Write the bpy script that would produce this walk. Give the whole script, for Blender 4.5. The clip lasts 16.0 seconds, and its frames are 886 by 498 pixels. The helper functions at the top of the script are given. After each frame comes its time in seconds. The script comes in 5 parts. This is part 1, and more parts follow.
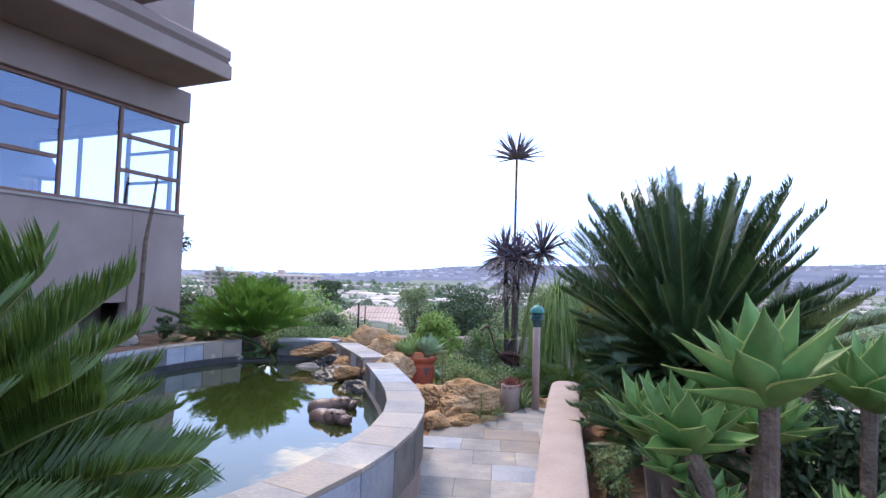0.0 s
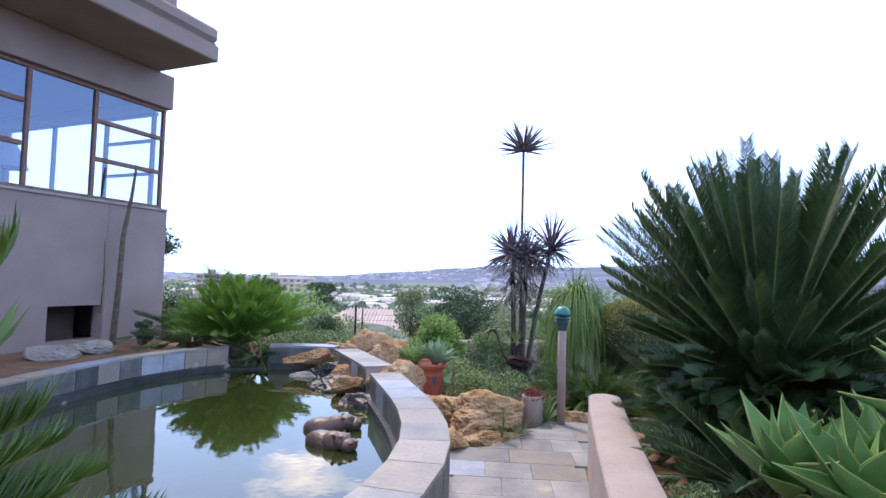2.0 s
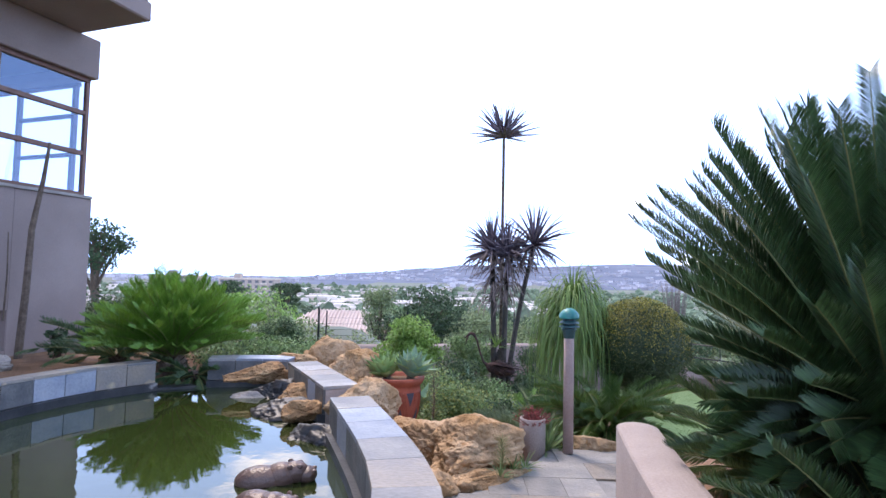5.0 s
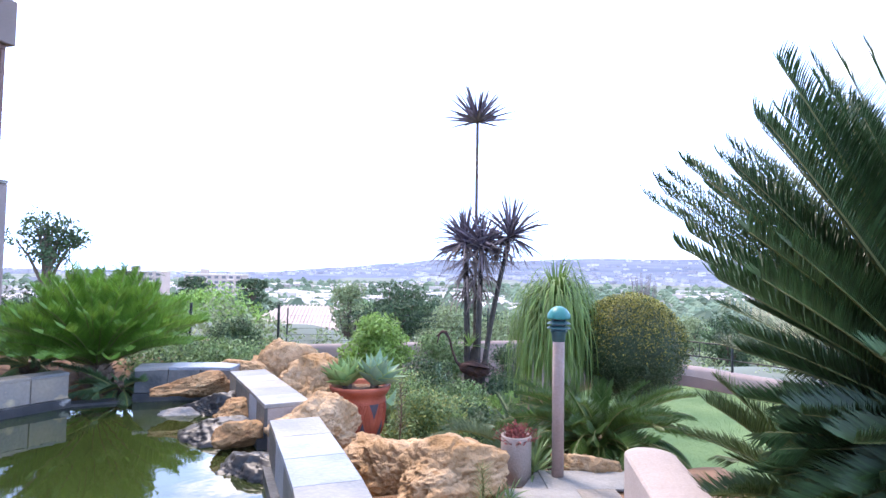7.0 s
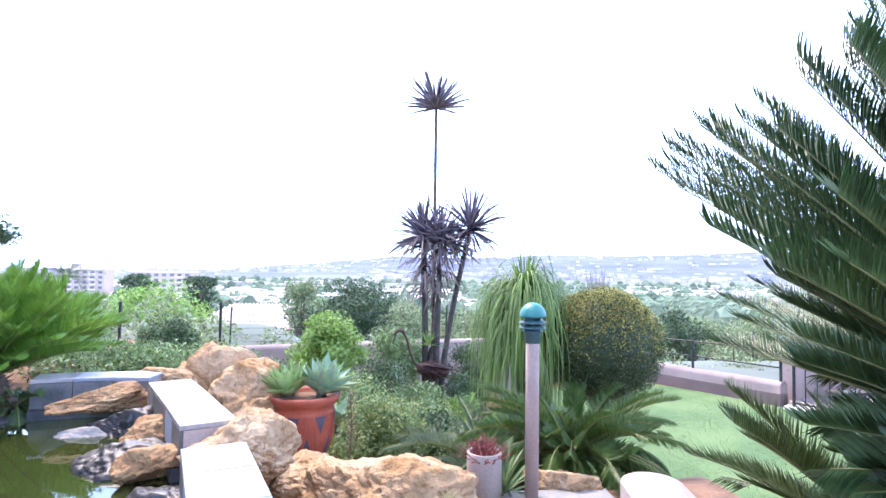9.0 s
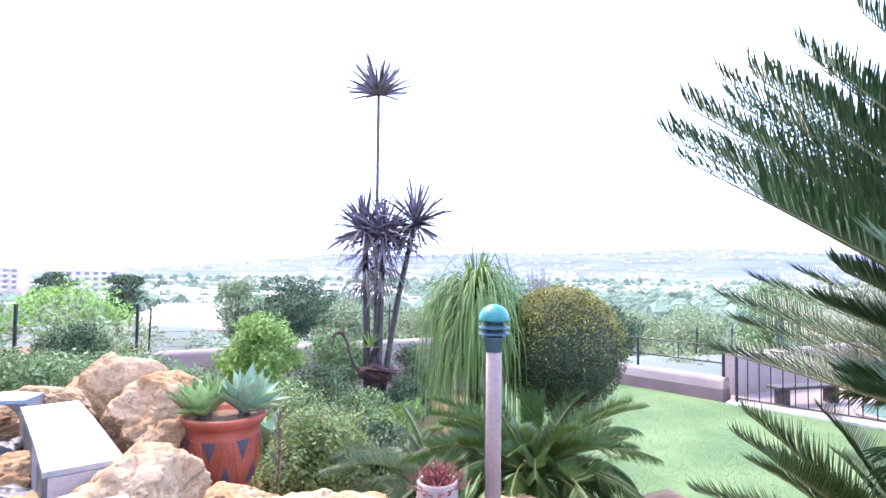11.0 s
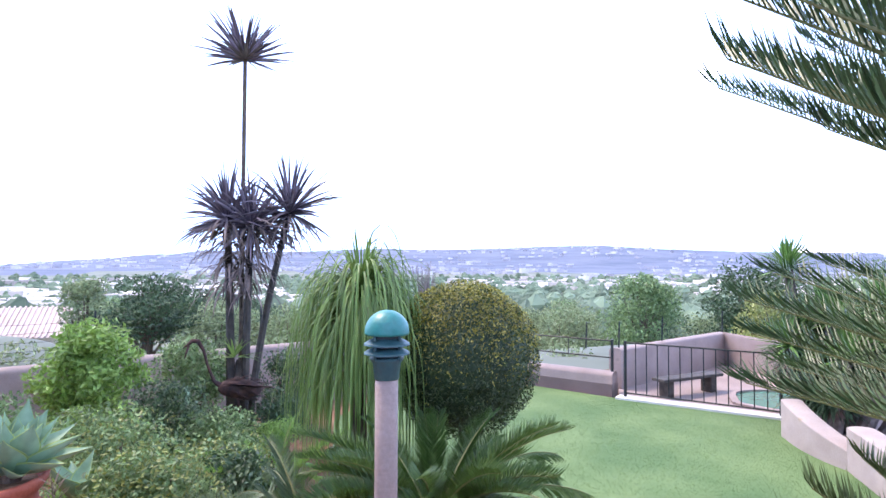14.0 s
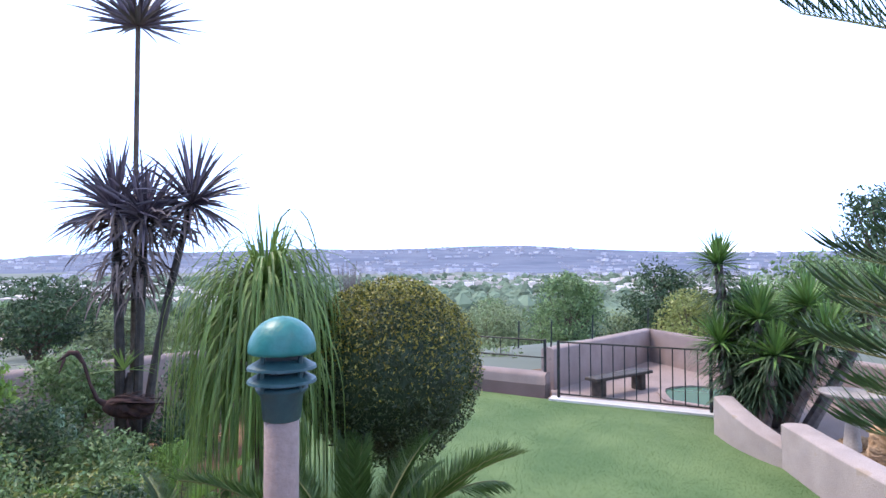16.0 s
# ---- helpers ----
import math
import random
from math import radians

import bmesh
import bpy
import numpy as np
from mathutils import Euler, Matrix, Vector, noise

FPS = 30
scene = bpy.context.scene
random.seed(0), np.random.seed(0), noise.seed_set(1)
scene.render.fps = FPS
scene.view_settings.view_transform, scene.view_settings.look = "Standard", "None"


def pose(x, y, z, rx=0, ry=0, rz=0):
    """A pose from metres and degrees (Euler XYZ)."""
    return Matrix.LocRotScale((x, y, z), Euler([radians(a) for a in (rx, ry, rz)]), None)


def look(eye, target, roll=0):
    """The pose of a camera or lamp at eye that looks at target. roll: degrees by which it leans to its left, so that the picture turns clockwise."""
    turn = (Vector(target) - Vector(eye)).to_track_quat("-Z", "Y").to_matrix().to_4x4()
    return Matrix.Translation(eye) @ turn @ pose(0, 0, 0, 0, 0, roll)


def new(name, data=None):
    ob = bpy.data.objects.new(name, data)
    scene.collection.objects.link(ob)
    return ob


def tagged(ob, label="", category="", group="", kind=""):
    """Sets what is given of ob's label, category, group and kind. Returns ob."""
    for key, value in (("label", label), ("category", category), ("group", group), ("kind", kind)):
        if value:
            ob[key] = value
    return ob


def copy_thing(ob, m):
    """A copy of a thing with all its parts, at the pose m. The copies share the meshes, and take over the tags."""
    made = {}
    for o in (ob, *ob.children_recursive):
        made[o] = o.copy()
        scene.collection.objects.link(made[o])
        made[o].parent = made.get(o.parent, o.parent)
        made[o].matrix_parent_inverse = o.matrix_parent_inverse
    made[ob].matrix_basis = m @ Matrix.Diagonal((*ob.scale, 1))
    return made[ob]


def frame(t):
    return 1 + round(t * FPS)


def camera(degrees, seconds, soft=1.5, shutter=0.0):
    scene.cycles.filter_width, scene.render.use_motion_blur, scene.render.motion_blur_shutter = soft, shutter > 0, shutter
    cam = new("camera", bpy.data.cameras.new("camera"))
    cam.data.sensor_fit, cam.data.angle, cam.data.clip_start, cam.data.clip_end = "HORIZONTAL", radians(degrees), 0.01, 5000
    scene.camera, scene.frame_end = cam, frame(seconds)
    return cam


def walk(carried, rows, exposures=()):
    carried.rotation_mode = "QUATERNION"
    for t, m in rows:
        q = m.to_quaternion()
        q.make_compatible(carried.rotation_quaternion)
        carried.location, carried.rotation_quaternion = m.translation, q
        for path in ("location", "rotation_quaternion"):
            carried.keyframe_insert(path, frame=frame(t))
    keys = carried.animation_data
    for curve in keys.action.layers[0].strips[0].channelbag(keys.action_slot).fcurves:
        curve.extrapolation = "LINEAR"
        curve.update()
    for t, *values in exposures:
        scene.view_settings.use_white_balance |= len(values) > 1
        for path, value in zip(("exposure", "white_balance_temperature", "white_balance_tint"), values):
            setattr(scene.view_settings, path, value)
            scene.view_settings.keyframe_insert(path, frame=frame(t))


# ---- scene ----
cam = camera(76.5, 16.0, soft=1.5)
PATH = [
    (0, (0.641, -0.539, 1.653), (0.45, 1.45, 1.75), 1.8),
    (0.5, (0.57, -0.338, 1.654), (0.381, 1.651, 1.753), 1.8),
    (1, (0.498, -0.121, 1.624), (0.312, 1.868, 1.727), 1.8),
    (1.5, (0.391, 0.076, 1.631), (0.215, 2.066, 1.732), 1.8),
    (2, (0.341, 0.273, 1.595), (0.174, 2.263, 1.7), 1.6),
    (2.5, (0.264, 0.482, 1.595), (0.115, 2.474, 1.701), 1.6),
    (3, (0.233, 0.666, 1.571), (0.099, 2.658, 1.684), 1.6),
    (3.5, (0.187, 0.875, 1.567), (0.071, 2.869, 1.681), 1.5),
    (4, (0.142, 1.091, 1.561), (0.047, 3.085, 1.676), 1.4),
    (6.5, (0.138, 2.127, 1.559), (0.157, 4.125, 1.651), 1.1),
    (7, (0.144, 2.325, 1.555), (0.193, 4.322, 1.646), 1.0),
    (7.5, (0.169, 2.505, 1.542), (0.243, 4.501, 1.63), 0.9),
    (8, (0.17, 2.683, 1.534), (0.278, 4.678, 1.621), 0.9),
    (8.5, (0.15, 2.828, 1.53), (0.304, 4.82, 1.617), 0.9),
    (9, (0.162, 2.963, 1.522), (0.365, 4.951, 1.604), 0.8),
    (11.5, (0.231, 3.733, 1.518), (0.692, 5.678, 1.588), 0.6),
    (12, (0.275, 3.898, 1.509), (0.791, 5.83, 1.573), 0.6),
    (12.5, (0.319, 4.062, 1.507), (0.893, 5.977, 1.571), 0.5),
    (13, (0.372, 4.237, 1.496), (1.01, 6.132, 1.562), 0.3),
    (13.5, (0.424, 4.419, 1.499), (1.138, 6.286, 1.566), 0.4),
    (14, (0.475, 4.578, 1.494), (1.272, 6.411, 1.559), 0.2),
    (14.5, (0.533, 4.711, 1.485), (1.394, 6.515, 1.549), 0.1),
    (15, (0.603, 4.85, 1.485), (1.512, 6.631, 1.549), 0.0),
    (15.5, (0.687, 5.027, 1.466), (1.654, 6.777, 1.532), -0.1),
    (16, (0.761, 5.212, 1.454), (1.789, 6.926, 1.519), -0.1),
]
walk(cam, [(t, look(eye, target, roll)) for t, eye, target, roll in PATH],
     exposures=[(0.0, 0.5, 7300, 20), (4.2, 0.48, 7250, 20), (6.5, 1.02, 7080, 20), (9.0, 1.6, 6850, 23), (11.5, 1.78, 6820, 26), (13.0, 1.52, 6880, 25), (14.5, 0.88, 7000, 22), (16.0, 0.6, 7000, 20)])

# ---- world and sun ----
SUN_UP, SUN_ROUND = radians(58), radians(-35)
world = bpy.data.worlds.new("world")
scene.world = world
world.use_nodes = True
wn, wl = world.node_tree.nodes, world.node_tree.links
sky = wn.new("ShaderNodeTexSky")
sky.sky_type, sky.sun_disc = "NISHITA", False
sky.sun_elevation, sky.sun_rotation = SUN_UP, SUN_ROUND
sky.air_density, sky.dust_density = 1.0, 2.0
tc = wn.new("ShaderNodeTexCoord")
wmap = wn.new("ShaderNodeMapping")
wmap.inputs["Scale"].default_value = (1.0, 1.0, 2.2)
wmap.inputs["Location"].default_value = (5.1, 3.7, 1.5)
cl = wn.new("ShaderNodeTexNoise")
cl.inputs["Scale"].default_value, cl.inputs["Detail"].default_value = 2.6, 8.0
cr = wn.new("ShaderNodeValToRGB")
cr.color_ramp.elements[0].position, cr.color_ramp.elements[1].position = 0.6, 0.66
sep = wn.new("ShaderNodeSeparateXYZ")
hz = wn.new("ShaderNodeMapRange")
hz.inputs["From Min"].default_value, hz.inputs["From Max"].default_value = 0.0, 1.0
hz.inputs["To Min"].default_value, hz.inputs["To Max"].default_value = 1.0, 0.05
mixh = wn.new("ShaderNodeMix")
mixh.data_type = "RGBA"
mixh.inputs["B"].default_value = (6.4, 10.6, 19.0, 1)
mixw = wn.new("ShaderNodeMix")
mixw.data_type = "RGBA"
mixw.inputs["B"].default_value = (19.0, 19.2, 19.5, 1)
wl.new(tc.outputs["Generated"], wmap.inputs["Vector"])
wl.new(wmap.outputs["Vector"], cl.inputs["Vector"])
wl.new(cl.outputs["Fac"], cr.inputs["Fac"])
wl.new(tc.outputs["Generated"], sep.inputs["Vector"])
wl.new(sep.outputs["Z"], hz.inputs["Value"])
wl.new(hz.outputs["Result"], mixh.inputs["Factor"])
wl.new(sky.outputs["Color"], mixh.inputs["A"])
wl.new(mixh.outputs["Result"], mixw.inputs["A"])
wl.new(cr.outputs["Color"], mixw.inputs["Factor"])
wl.new(mixw.outputs["Result"], wn["Background"].inputs["Color"])
wn["Background"].inputs["Strength"].default_value = 0.15
sun = new("sun", bpy.data.lights.new("sun", "SUN"))
sun.data.energy, sun.data.angle, sun.data.color = 2.0, radians(12), (1.0, 0.95, 0.87)
sun_at = Vector((math.sin(SUN_ROUND) * math.cos(SUN_UP), math.cos(SUN_ROUND) * math.cos(SUN_UP), math.sin(SUN_UP)))
sun.matrix_world = look(sun_at * 100, (0, 0, 0))


# ---- materials ----
def material(name, c1, c2, scale=6.0, rough=0.8, bump=0.3, fine=60.0, metal=0.0, spots=None, jitter=0.0, spec=0.5, glow=0.0,
             translucent=0.0, size=0.02):
    """Two colours mixed by broad noise, fine grain, bump, and a shift of value per object or per loose piece."""
    m = bpy.data.materials.new(name)
    m.use_nodes = True
    n, l = m.node_tree.nodes, m.node_tree.links
    b = n["Principled BSDF"]
    co = n.new("ShaderNodeTexCoord")
    broad = n.new("ShaderNodeTexNoise")
    broad.inputs["Scale"].default_value, broad.inputs["Detail"].default_value = scale, 6.0
    grain = n.new("ShaderNodeTexNoise")
    grain.inputs["Scale"].default_value, grain.inputs["Detail"].default_value = fine, 4.0
    geo = n.new("ShaderNodeNewGeometry")
    l.new(geo.outputs["Position"], broad.inputs["Vector"])
    l.new(geo.outputs["Position"], grain.inputs["Vector"])
    ramp = n.new("ShaderNodeValToRGB")
    ramp.color_ramp.elements[0].position, ramp.color_ramp.elements[1].position = 0.35, 0.65
    ramp.color_ramp.elements[0].color, ramp.color_ramp.elements[1].color = (*c1, 1), (*c2, 1)
    if spots:
        for k, c in enumerate(spots):
            e = ramp.color_ramp.elements.new(0.7 + 0.08 * k)
            e.color = (*c, 1)
    l.new(broad.outputs["Fac"], ramp.inputs["Fac"])
    val = n.new("ShaderNodeHueSaturation")
    mr = n.new("ShaderNodeMapRange")
    mr.inputs["To Min"].default_value, mr.inputs["To Max"].default_value = 0.78, 1.22
    l.new(grain.outputs["Fac"], mr.inputs["Value"])
    last = mr.outputs["Result"]
    if jitter:
        info = n.new("ShaderNodeObjectInfo")
        add = n.new("ShaderNodeMath")
        add.operation = "ADD"
        l.new(info.outputs["Random"], add.inputs[0])
        l.new(geo.outputs["Random Per Island"], add.inputs[1])
        fr = n.new("ShaderNodeMath")
        fr.operation = "FRACT"
        l.new(add.outputs[0], fr.inputs[0])
        jm = n.new("ShaderNodeMapRange")
        jm.inputs["To Min"].default_value, jm.inputs["To Max"].default_value = 1 - jitter, 1 + jitter
        l.new(fr.outputs[0], jm.inputs["Value"])
        mul = n.new("ShaderNodeMath")
        mul.operation = "MULTIPLY"
        l.new(last, mul.inputs[0])
        l.new(jm.outputs["Result"], mul.inputs[1])
        last = mul.outputs[0]
    l.new(last, val.inputs["Value"])
    l.new(ramp.outputs["Color"], val.inputs["Color"])
    l.new(val.outputs["Color"], b.inputs["Base Color"])
    b.inputs["Roughness"].default_value, b.inputs["Metallic"].default_value = rough, metal
    b.inputs["Specular IOR Level"].default_value = spec
    if bump:
        bp = n.new("ShaderNodeBump")
        bp.inputs["Strength"].default_value, bp.inputs["Distance"].default_value = bump, size
        l.new(grain.outputs["Fac"], bp.inputs["Height"])
        l.new(bp.outputs["Normal"], b.inputs["Normal"])
    # emission that lifts the far backdrop the way haze would
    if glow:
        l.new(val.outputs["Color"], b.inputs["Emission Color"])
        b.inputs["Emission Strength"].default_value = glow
    if translucent:
        tr = n.new("ShaderNodeBsdfTranslucent")
        ms = n.new("ShaderNodeMixShader")
        ms.inputs["Fac"].default_value = translucent
        l.new(val.outputs["Color"], tr.inputs["Color"])
        l.new(b.outputs["BSDF"], ms.inputs[1])
        l.new(tr.outputs["BSDF"], ms.inputs[2])
        l.new(ms.outputs["Shader"], n["Material Output"].inputs["Surface"])
    return m


PLASTER = material("mauve_plaster", (0.255, 0.195, 0.18), (0.312, 0.24, 0.222), 1.2, 0.9, 0.25, 90)
# darker plaster: painted shade in vent and roof groove, and the garden wall's foot
PLASTER_SHADE_FOOT = material("shade_and_foot_plaster", (0.17, 0.12, 0.105), (0.21, 0.15, 0.135), 1.5, 0.9, 0.25, 90)
PINK = material("pink_plaster", (0.325, 0.265, 0.24), (0.395, 0.325, 0.295), 2.5, 0.9, 0.35, 70, spots=[(0.36, 0.28, 0.22)])
# pink plaster turned darker and mauve: the shadow on the wall is in the colour
WALL_MAUVE_SHADE = material("shaded_mauve_wall", (0.265, 0.2, 0.185), (0.33, 0.255, 0.235), 2.0, 0.9, 0.3, 70, spots=[(0.25, 0.2, 0.18)])
SLATE = material("slate", (0.17, 0.17, 0.172), (0.285, 0.268, 0.25), 3.0, 0.55, 0.35, 40, jitter=0.3, spots=[(0.40, 0.33, 0.24)])
SLATE_BLUE = material("blue_slate", (0.19, 0.225, 0.28), (0.29, 0.31, 0.35), 3.5, 0.5, 0.35, 40, jitter=0.25)
SLATE_WARM = material("beige_slate", (0.31, 0.255, 0.2), (0.23, 0.205, 0.185), 4.0, 0.5, 0.35, 40, jitter=0.25, spots=[(0.42, 0.33, 0.22)])
SLATE_OCHRE = material("ochre_slate", (0.30, 0.19, 0.075), (0.25, 0.20, 0.15), 5.0, 0.6, 0.35, 40, jitter=0.2)
SLATE_DARK = material("dark_slate", (0.07, 0.075, 0.08), (0.15, 0.145, 0.14), 5.0, 0.5, 0.35, 40, jitter=0.3)
GROUT = material("grout", (0.22, 0.215, 0.21), (0.29, 0.28, 0.27), 8, 0.9, 0.3, 80)
LINER = material("black_liner", (0.018, 0.02, 0.024), (0.05, 0.05, 0.055), 4, 0.5, 0.3, 30, spots=[(0.3, 0.3, 0.29)])
ROCK = material("ochre_rock", (0.33, 0.185, 0.08), (0.53, 0.365, 0.225), 3.4, 0.9, 0.95, 30, spots=[(0.34, 0.17, 0.065), (0.6, 0.5, 0.38)], size=0.03)
POND_SLOPE = material("wet_pond_lining", (0.018, 0.017, 0.019), (0.05, 0.047, 0.048), 3, 0.45, 0.3, 25, spots=[(0.2, 0.19, 0.18)], size=0.02)
ROCK_BROWN = material("brown_rock", (0.24, 0.12, 0.05), (0.40, 0.24, 0.12), 5, 0.9, 0.8, 26, spots=[(0.5, 0.35, 0.2)], size=0.04)
SOIL = material("red_soil", (0.16, 0.085, 0.045), (0.25, 0.14, 0.08), 4, 0.95, 0.8, 30, size=0.03)
LAWN = material("lawn_turf", (0.066, 0.132, 0.04), (0.12, 0.19, 0.066), 0.9, 0.9, 0.25, 130, size=0.01)
GRASS = material("grass_blades", (0.075, 0.142, 0.044), (0.128, 0.2, 0.07), 0.9, 0.8, 0, 40, jitter=0.06, translucent=0.3)
CYCAD = material("cycad_leaf", (0.036, 0.076, 0.028), (0.062, 0.126, 0.044), 2.5, 0.42, 0, 20, jitter=0.3, translucent=0.15)
CYCAD_MID = material("mid_green_cycad_leaf", (0.056, 0.112, 0.024), (0.098, 0.175, 0.042), 2.5, 0.42, 0, 20, jitter=0.3, translucent=0.25)
CYCAD_OLIVE = material("olive_cycad_leaf", (0.055, 0.092, 0.03), (0.095, 0.14, 0.045), 2.5, 0.45, 0, 20, jitter=0.3, translucent=0.25)
CYCAD_FRESH = material("fresh_cycad_leaf", (0.12, 0.25, 0.035), (0.18, 0.35, 0.06), 2.5, 0.42, 0, 20, jitter=0.25, translucent=0.3)
RACHIS = material("leaf_stalk", (0.13, 0.15, 0.045), (0.2, 0.19, 0.07), 5, 0.6, 0.2)
AGAVE = material("agave_leaf", (0.082, 0.20, 0.052), (0.14, 0.29, 0.08), 3.5, 0.5, 0.1, 25, jitter=0.18, translucent=0.08)
AGAVE_EDGE = material("agave_margin", (0.30, 0.40, 0.12), (0.36, 0.46, 0.16), 6, 0.5, 0, 25)
AGAVE_PALE = material("pale_agave_leaf", (0.2, 0.32, 0.10), (0.29, 0.42, 0.16), 3.5, 0.5, 0.1, 25, jitter=0.15, translucent=0.1)
PALE_CYCAD = material("pale_cycad_leaf", (0.11, 0.165, 0.085), (0.17, 0.235, 0.125), 2.5, 0.5, 0, 20, jitter=0.25, translucent=0.25)
AGAVE_GREY = material("grey_agave_leaf", (0.18, 0.29, 0.18), (0.26, 0.39, 0.25), 3.5, 0.5, 0.1, 25, jitter=0.15)
BARK = material("bark", (0.085, 0.06, 0.045), (0.16, 0.115, 0.085), 10, 0.95, 0.8, 35, size=0.03)
BARK_GREY = material("grey_bark", (0.13, 0.105, 0.095), (0.23, 0.19, 0.175), 10, 0.9, 0.6, 35)
CORDY = material("dark_strap_leaf", (0.085, 0.066, 0.085), (0.16, 0.125, 0.15), 4, 0.5, 0, 20, jitter=0.45)
CORDY_DEAD = material("withered_leaf", (0.10, 0.07, 0.065), (0.19, 0.14, 0.12), 4, 0.8, 0, 20, jitter=0.4)
PONY = material("ponytail_leaf", (0.105, 0.195, 0.042), (0.2, 0.3, 0.085), 3, 0.5, 0, 20, jitter=0.35, translucent=0.25)
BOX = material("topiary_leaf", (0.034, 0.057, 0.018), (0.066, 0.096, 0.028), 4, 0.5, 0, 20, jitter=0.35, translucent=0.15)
BOX_TOP = material("topiary_top_leaf", (0.22, 0.205, 0.035), (0.32, 0.29, 0.055), 4, 0.5, 0, 20, jitter=0.4, translucent=0.2)
LEAF = material("garden_leaf", (0.12, 0.20, 0.075), (0.19, 0.285, 0.115), 3, 0.55, 0, 20, jitter=0.45, translucent=0.25)
LEAF_BRIGHT = material("bright_leaf", (0.17, 0.3, 0.06), (0.26, 0.41, 0.105), 3, 0.5, 0, 20, jitter=0.35, translucent=0.3)
YUCCA = material("yucca_leaf", (0.085, 0.18, 0.045), (0.145, 0.27, 0.07), 3, 0.5, 0, 20, jitter=0.35, translucent=0.2)
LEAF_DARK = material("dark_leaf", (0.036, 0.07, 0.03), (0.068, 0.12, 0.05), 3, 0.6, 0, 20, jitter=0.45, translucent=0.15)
LEAF_PALE = material("pale_leaf", (0.16, 0.22, 0.10), (0.26, 0.31, 0.16), 3, 0.6, 0, 20, jitter=0.4, translucent=0.3)
LEAF_YELLOW = material("yellow_green_leaf", (0.2, 0.24, 0.06), (0.3, 0.31, 0.1), 3, 0.6, 0, 20, jitter=0.4, translucent=0.25)
FLOWER = material("red_bloom", (0.22, 0.03, 0.035), (0.36, 0.08, 0.07), 9, 0.6, 0, 20, jitter=0.4)
TWIG = material("red_brown_twig", (0.13, 0.045, 0.04), (0.22, 0.08, 0.06), 9, 0.8, 0.2)
TERRACOTTA = material("red_clay", (0.30, 0.06, 0.03), (0.38, 0.09, 0.05), 6, 0.7, 0.3, 60)
CLAY_DARK = material("dark_glaze", (0.045, 0.04, 0.06), (0.075, 0.065, 0.085), 6, 0.6, 0.2)
GREEN_PAINT = material("green_lamp_paint", (0.015, 0.19, 0.175), (0.02, 0.24, 0.21), 8, 0.4, 0.1, 60, spots=[(0.03, 0.16, 0.15)])
GREEN_DARK = material("dark_green_paint", (0.02, 0.075, 0.085), (0.03, 0.10, 0.11), 8, 0.45, 0.1)
POST = material("lamp_post_paint", (0.33, 0.235, 0.215), (0.38, 0.28, 0.25), 5, 0.7, 0.2)
IRON = material("dark_iron", (0.012, 0.016, 0.016), (0.03, 0.032, 0.032), 12, 0.5, 0.2, 60, metal=0.3)
RUST = material("rusted_iron", (0.045, 0.022, 0.02), (0.10, 0.045, 0.036), 12, 0.8, 0.4, 50, metal=0.2)
FRAME = material("brown_window_frame", (0.15, 0.07, 0.05), (0.2, 0.10, 0.075), 9, 0.5, 0.2)
HIPPO = material("hippo_clay", (0.095, 0.055, 0.045), (0.15, 0.09, 0.07), 7, 0.35, 0.4, 45)
CONCRETE = material("pale_concrete", (0.27, 0.24, 0.22), (0.36, 0.325, 0.295), 4, 0.9, 0.4, 40)
POOLSTONE = material("pool_coping", (0.6, 0.56, 0.52), (0.68, 0.65, 0.61), 4, 0.8, 0.3, 40)
TIMBER = material("dark_timber", (0.035, 0.028, 0.024), (0.07, 0.055, 0.045), 10, 0.7, 0.4)
WHITE = material("white_fabric", (0.7, 0.68, 0.64), (0.78, 0.76, 0.72), 6, 0.9, 0.1)
# near-black: the dimness indoors is put into the wall and ceiling colour
INTERIOR = material("room_dimness_paint", (0.03, 0.033, 0.04), (0.05, 0.053, 0.06), 2, 0.9, 0.1)
ROOFTILE = material("red_roof_tile", (0.52, 0.40, 0.35), (0.62, 0.5, 0.45), 0.6, 0.9, 0.2, 6)
CREAM = material("cream_render", (0.62, 0.52, 0.42), (0.70, 0.60, 0.50), 0.7, 0.9, 0.2, 10)
BUFF = material("buff_brick", (0.42, 0.33, 0.28), (0.5, 0.40, 0.34), 0.2, 0.9, 0.1, 2)
DARKGLASS = material("far_window", (0.10, 0.10, 0.11), (0.16, 0.16, 0.17), 0.5, 0.3, 0)
ORANGE = material("orange_board", (0.6, 0.28, 0.03), (0.66, 0.34, 0.05), 3, 0.7, 0.1)
# distant haze is painted into the next five: greyed or blued colours plus glow
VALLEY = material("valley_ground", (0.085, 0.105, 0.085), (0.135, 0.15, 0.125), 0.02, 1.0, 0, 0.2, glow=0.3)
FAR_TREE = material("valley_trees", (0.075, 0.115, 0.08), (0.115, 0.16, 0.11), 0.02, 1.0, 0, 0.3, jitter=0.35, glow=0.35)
FAR_HILL = material("haze_painted_hill", (0.05, 0.068, 0.115), (0.095, 0.112, 0.158), 0.006, 1.0, 0, 0.05, glow=0.4)
HAZE_HOUSE = material("haze_painted_houses", (0.24, 0.25, 0.31), (0.34, 0.35, 0.40), 0.02, 1.0, 0, 0.3, jitter=0.3, glow=0.4)
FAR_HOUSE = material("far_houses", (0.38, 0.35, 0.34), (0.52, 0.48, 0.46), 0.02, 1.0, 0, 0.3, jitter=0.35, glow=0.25)


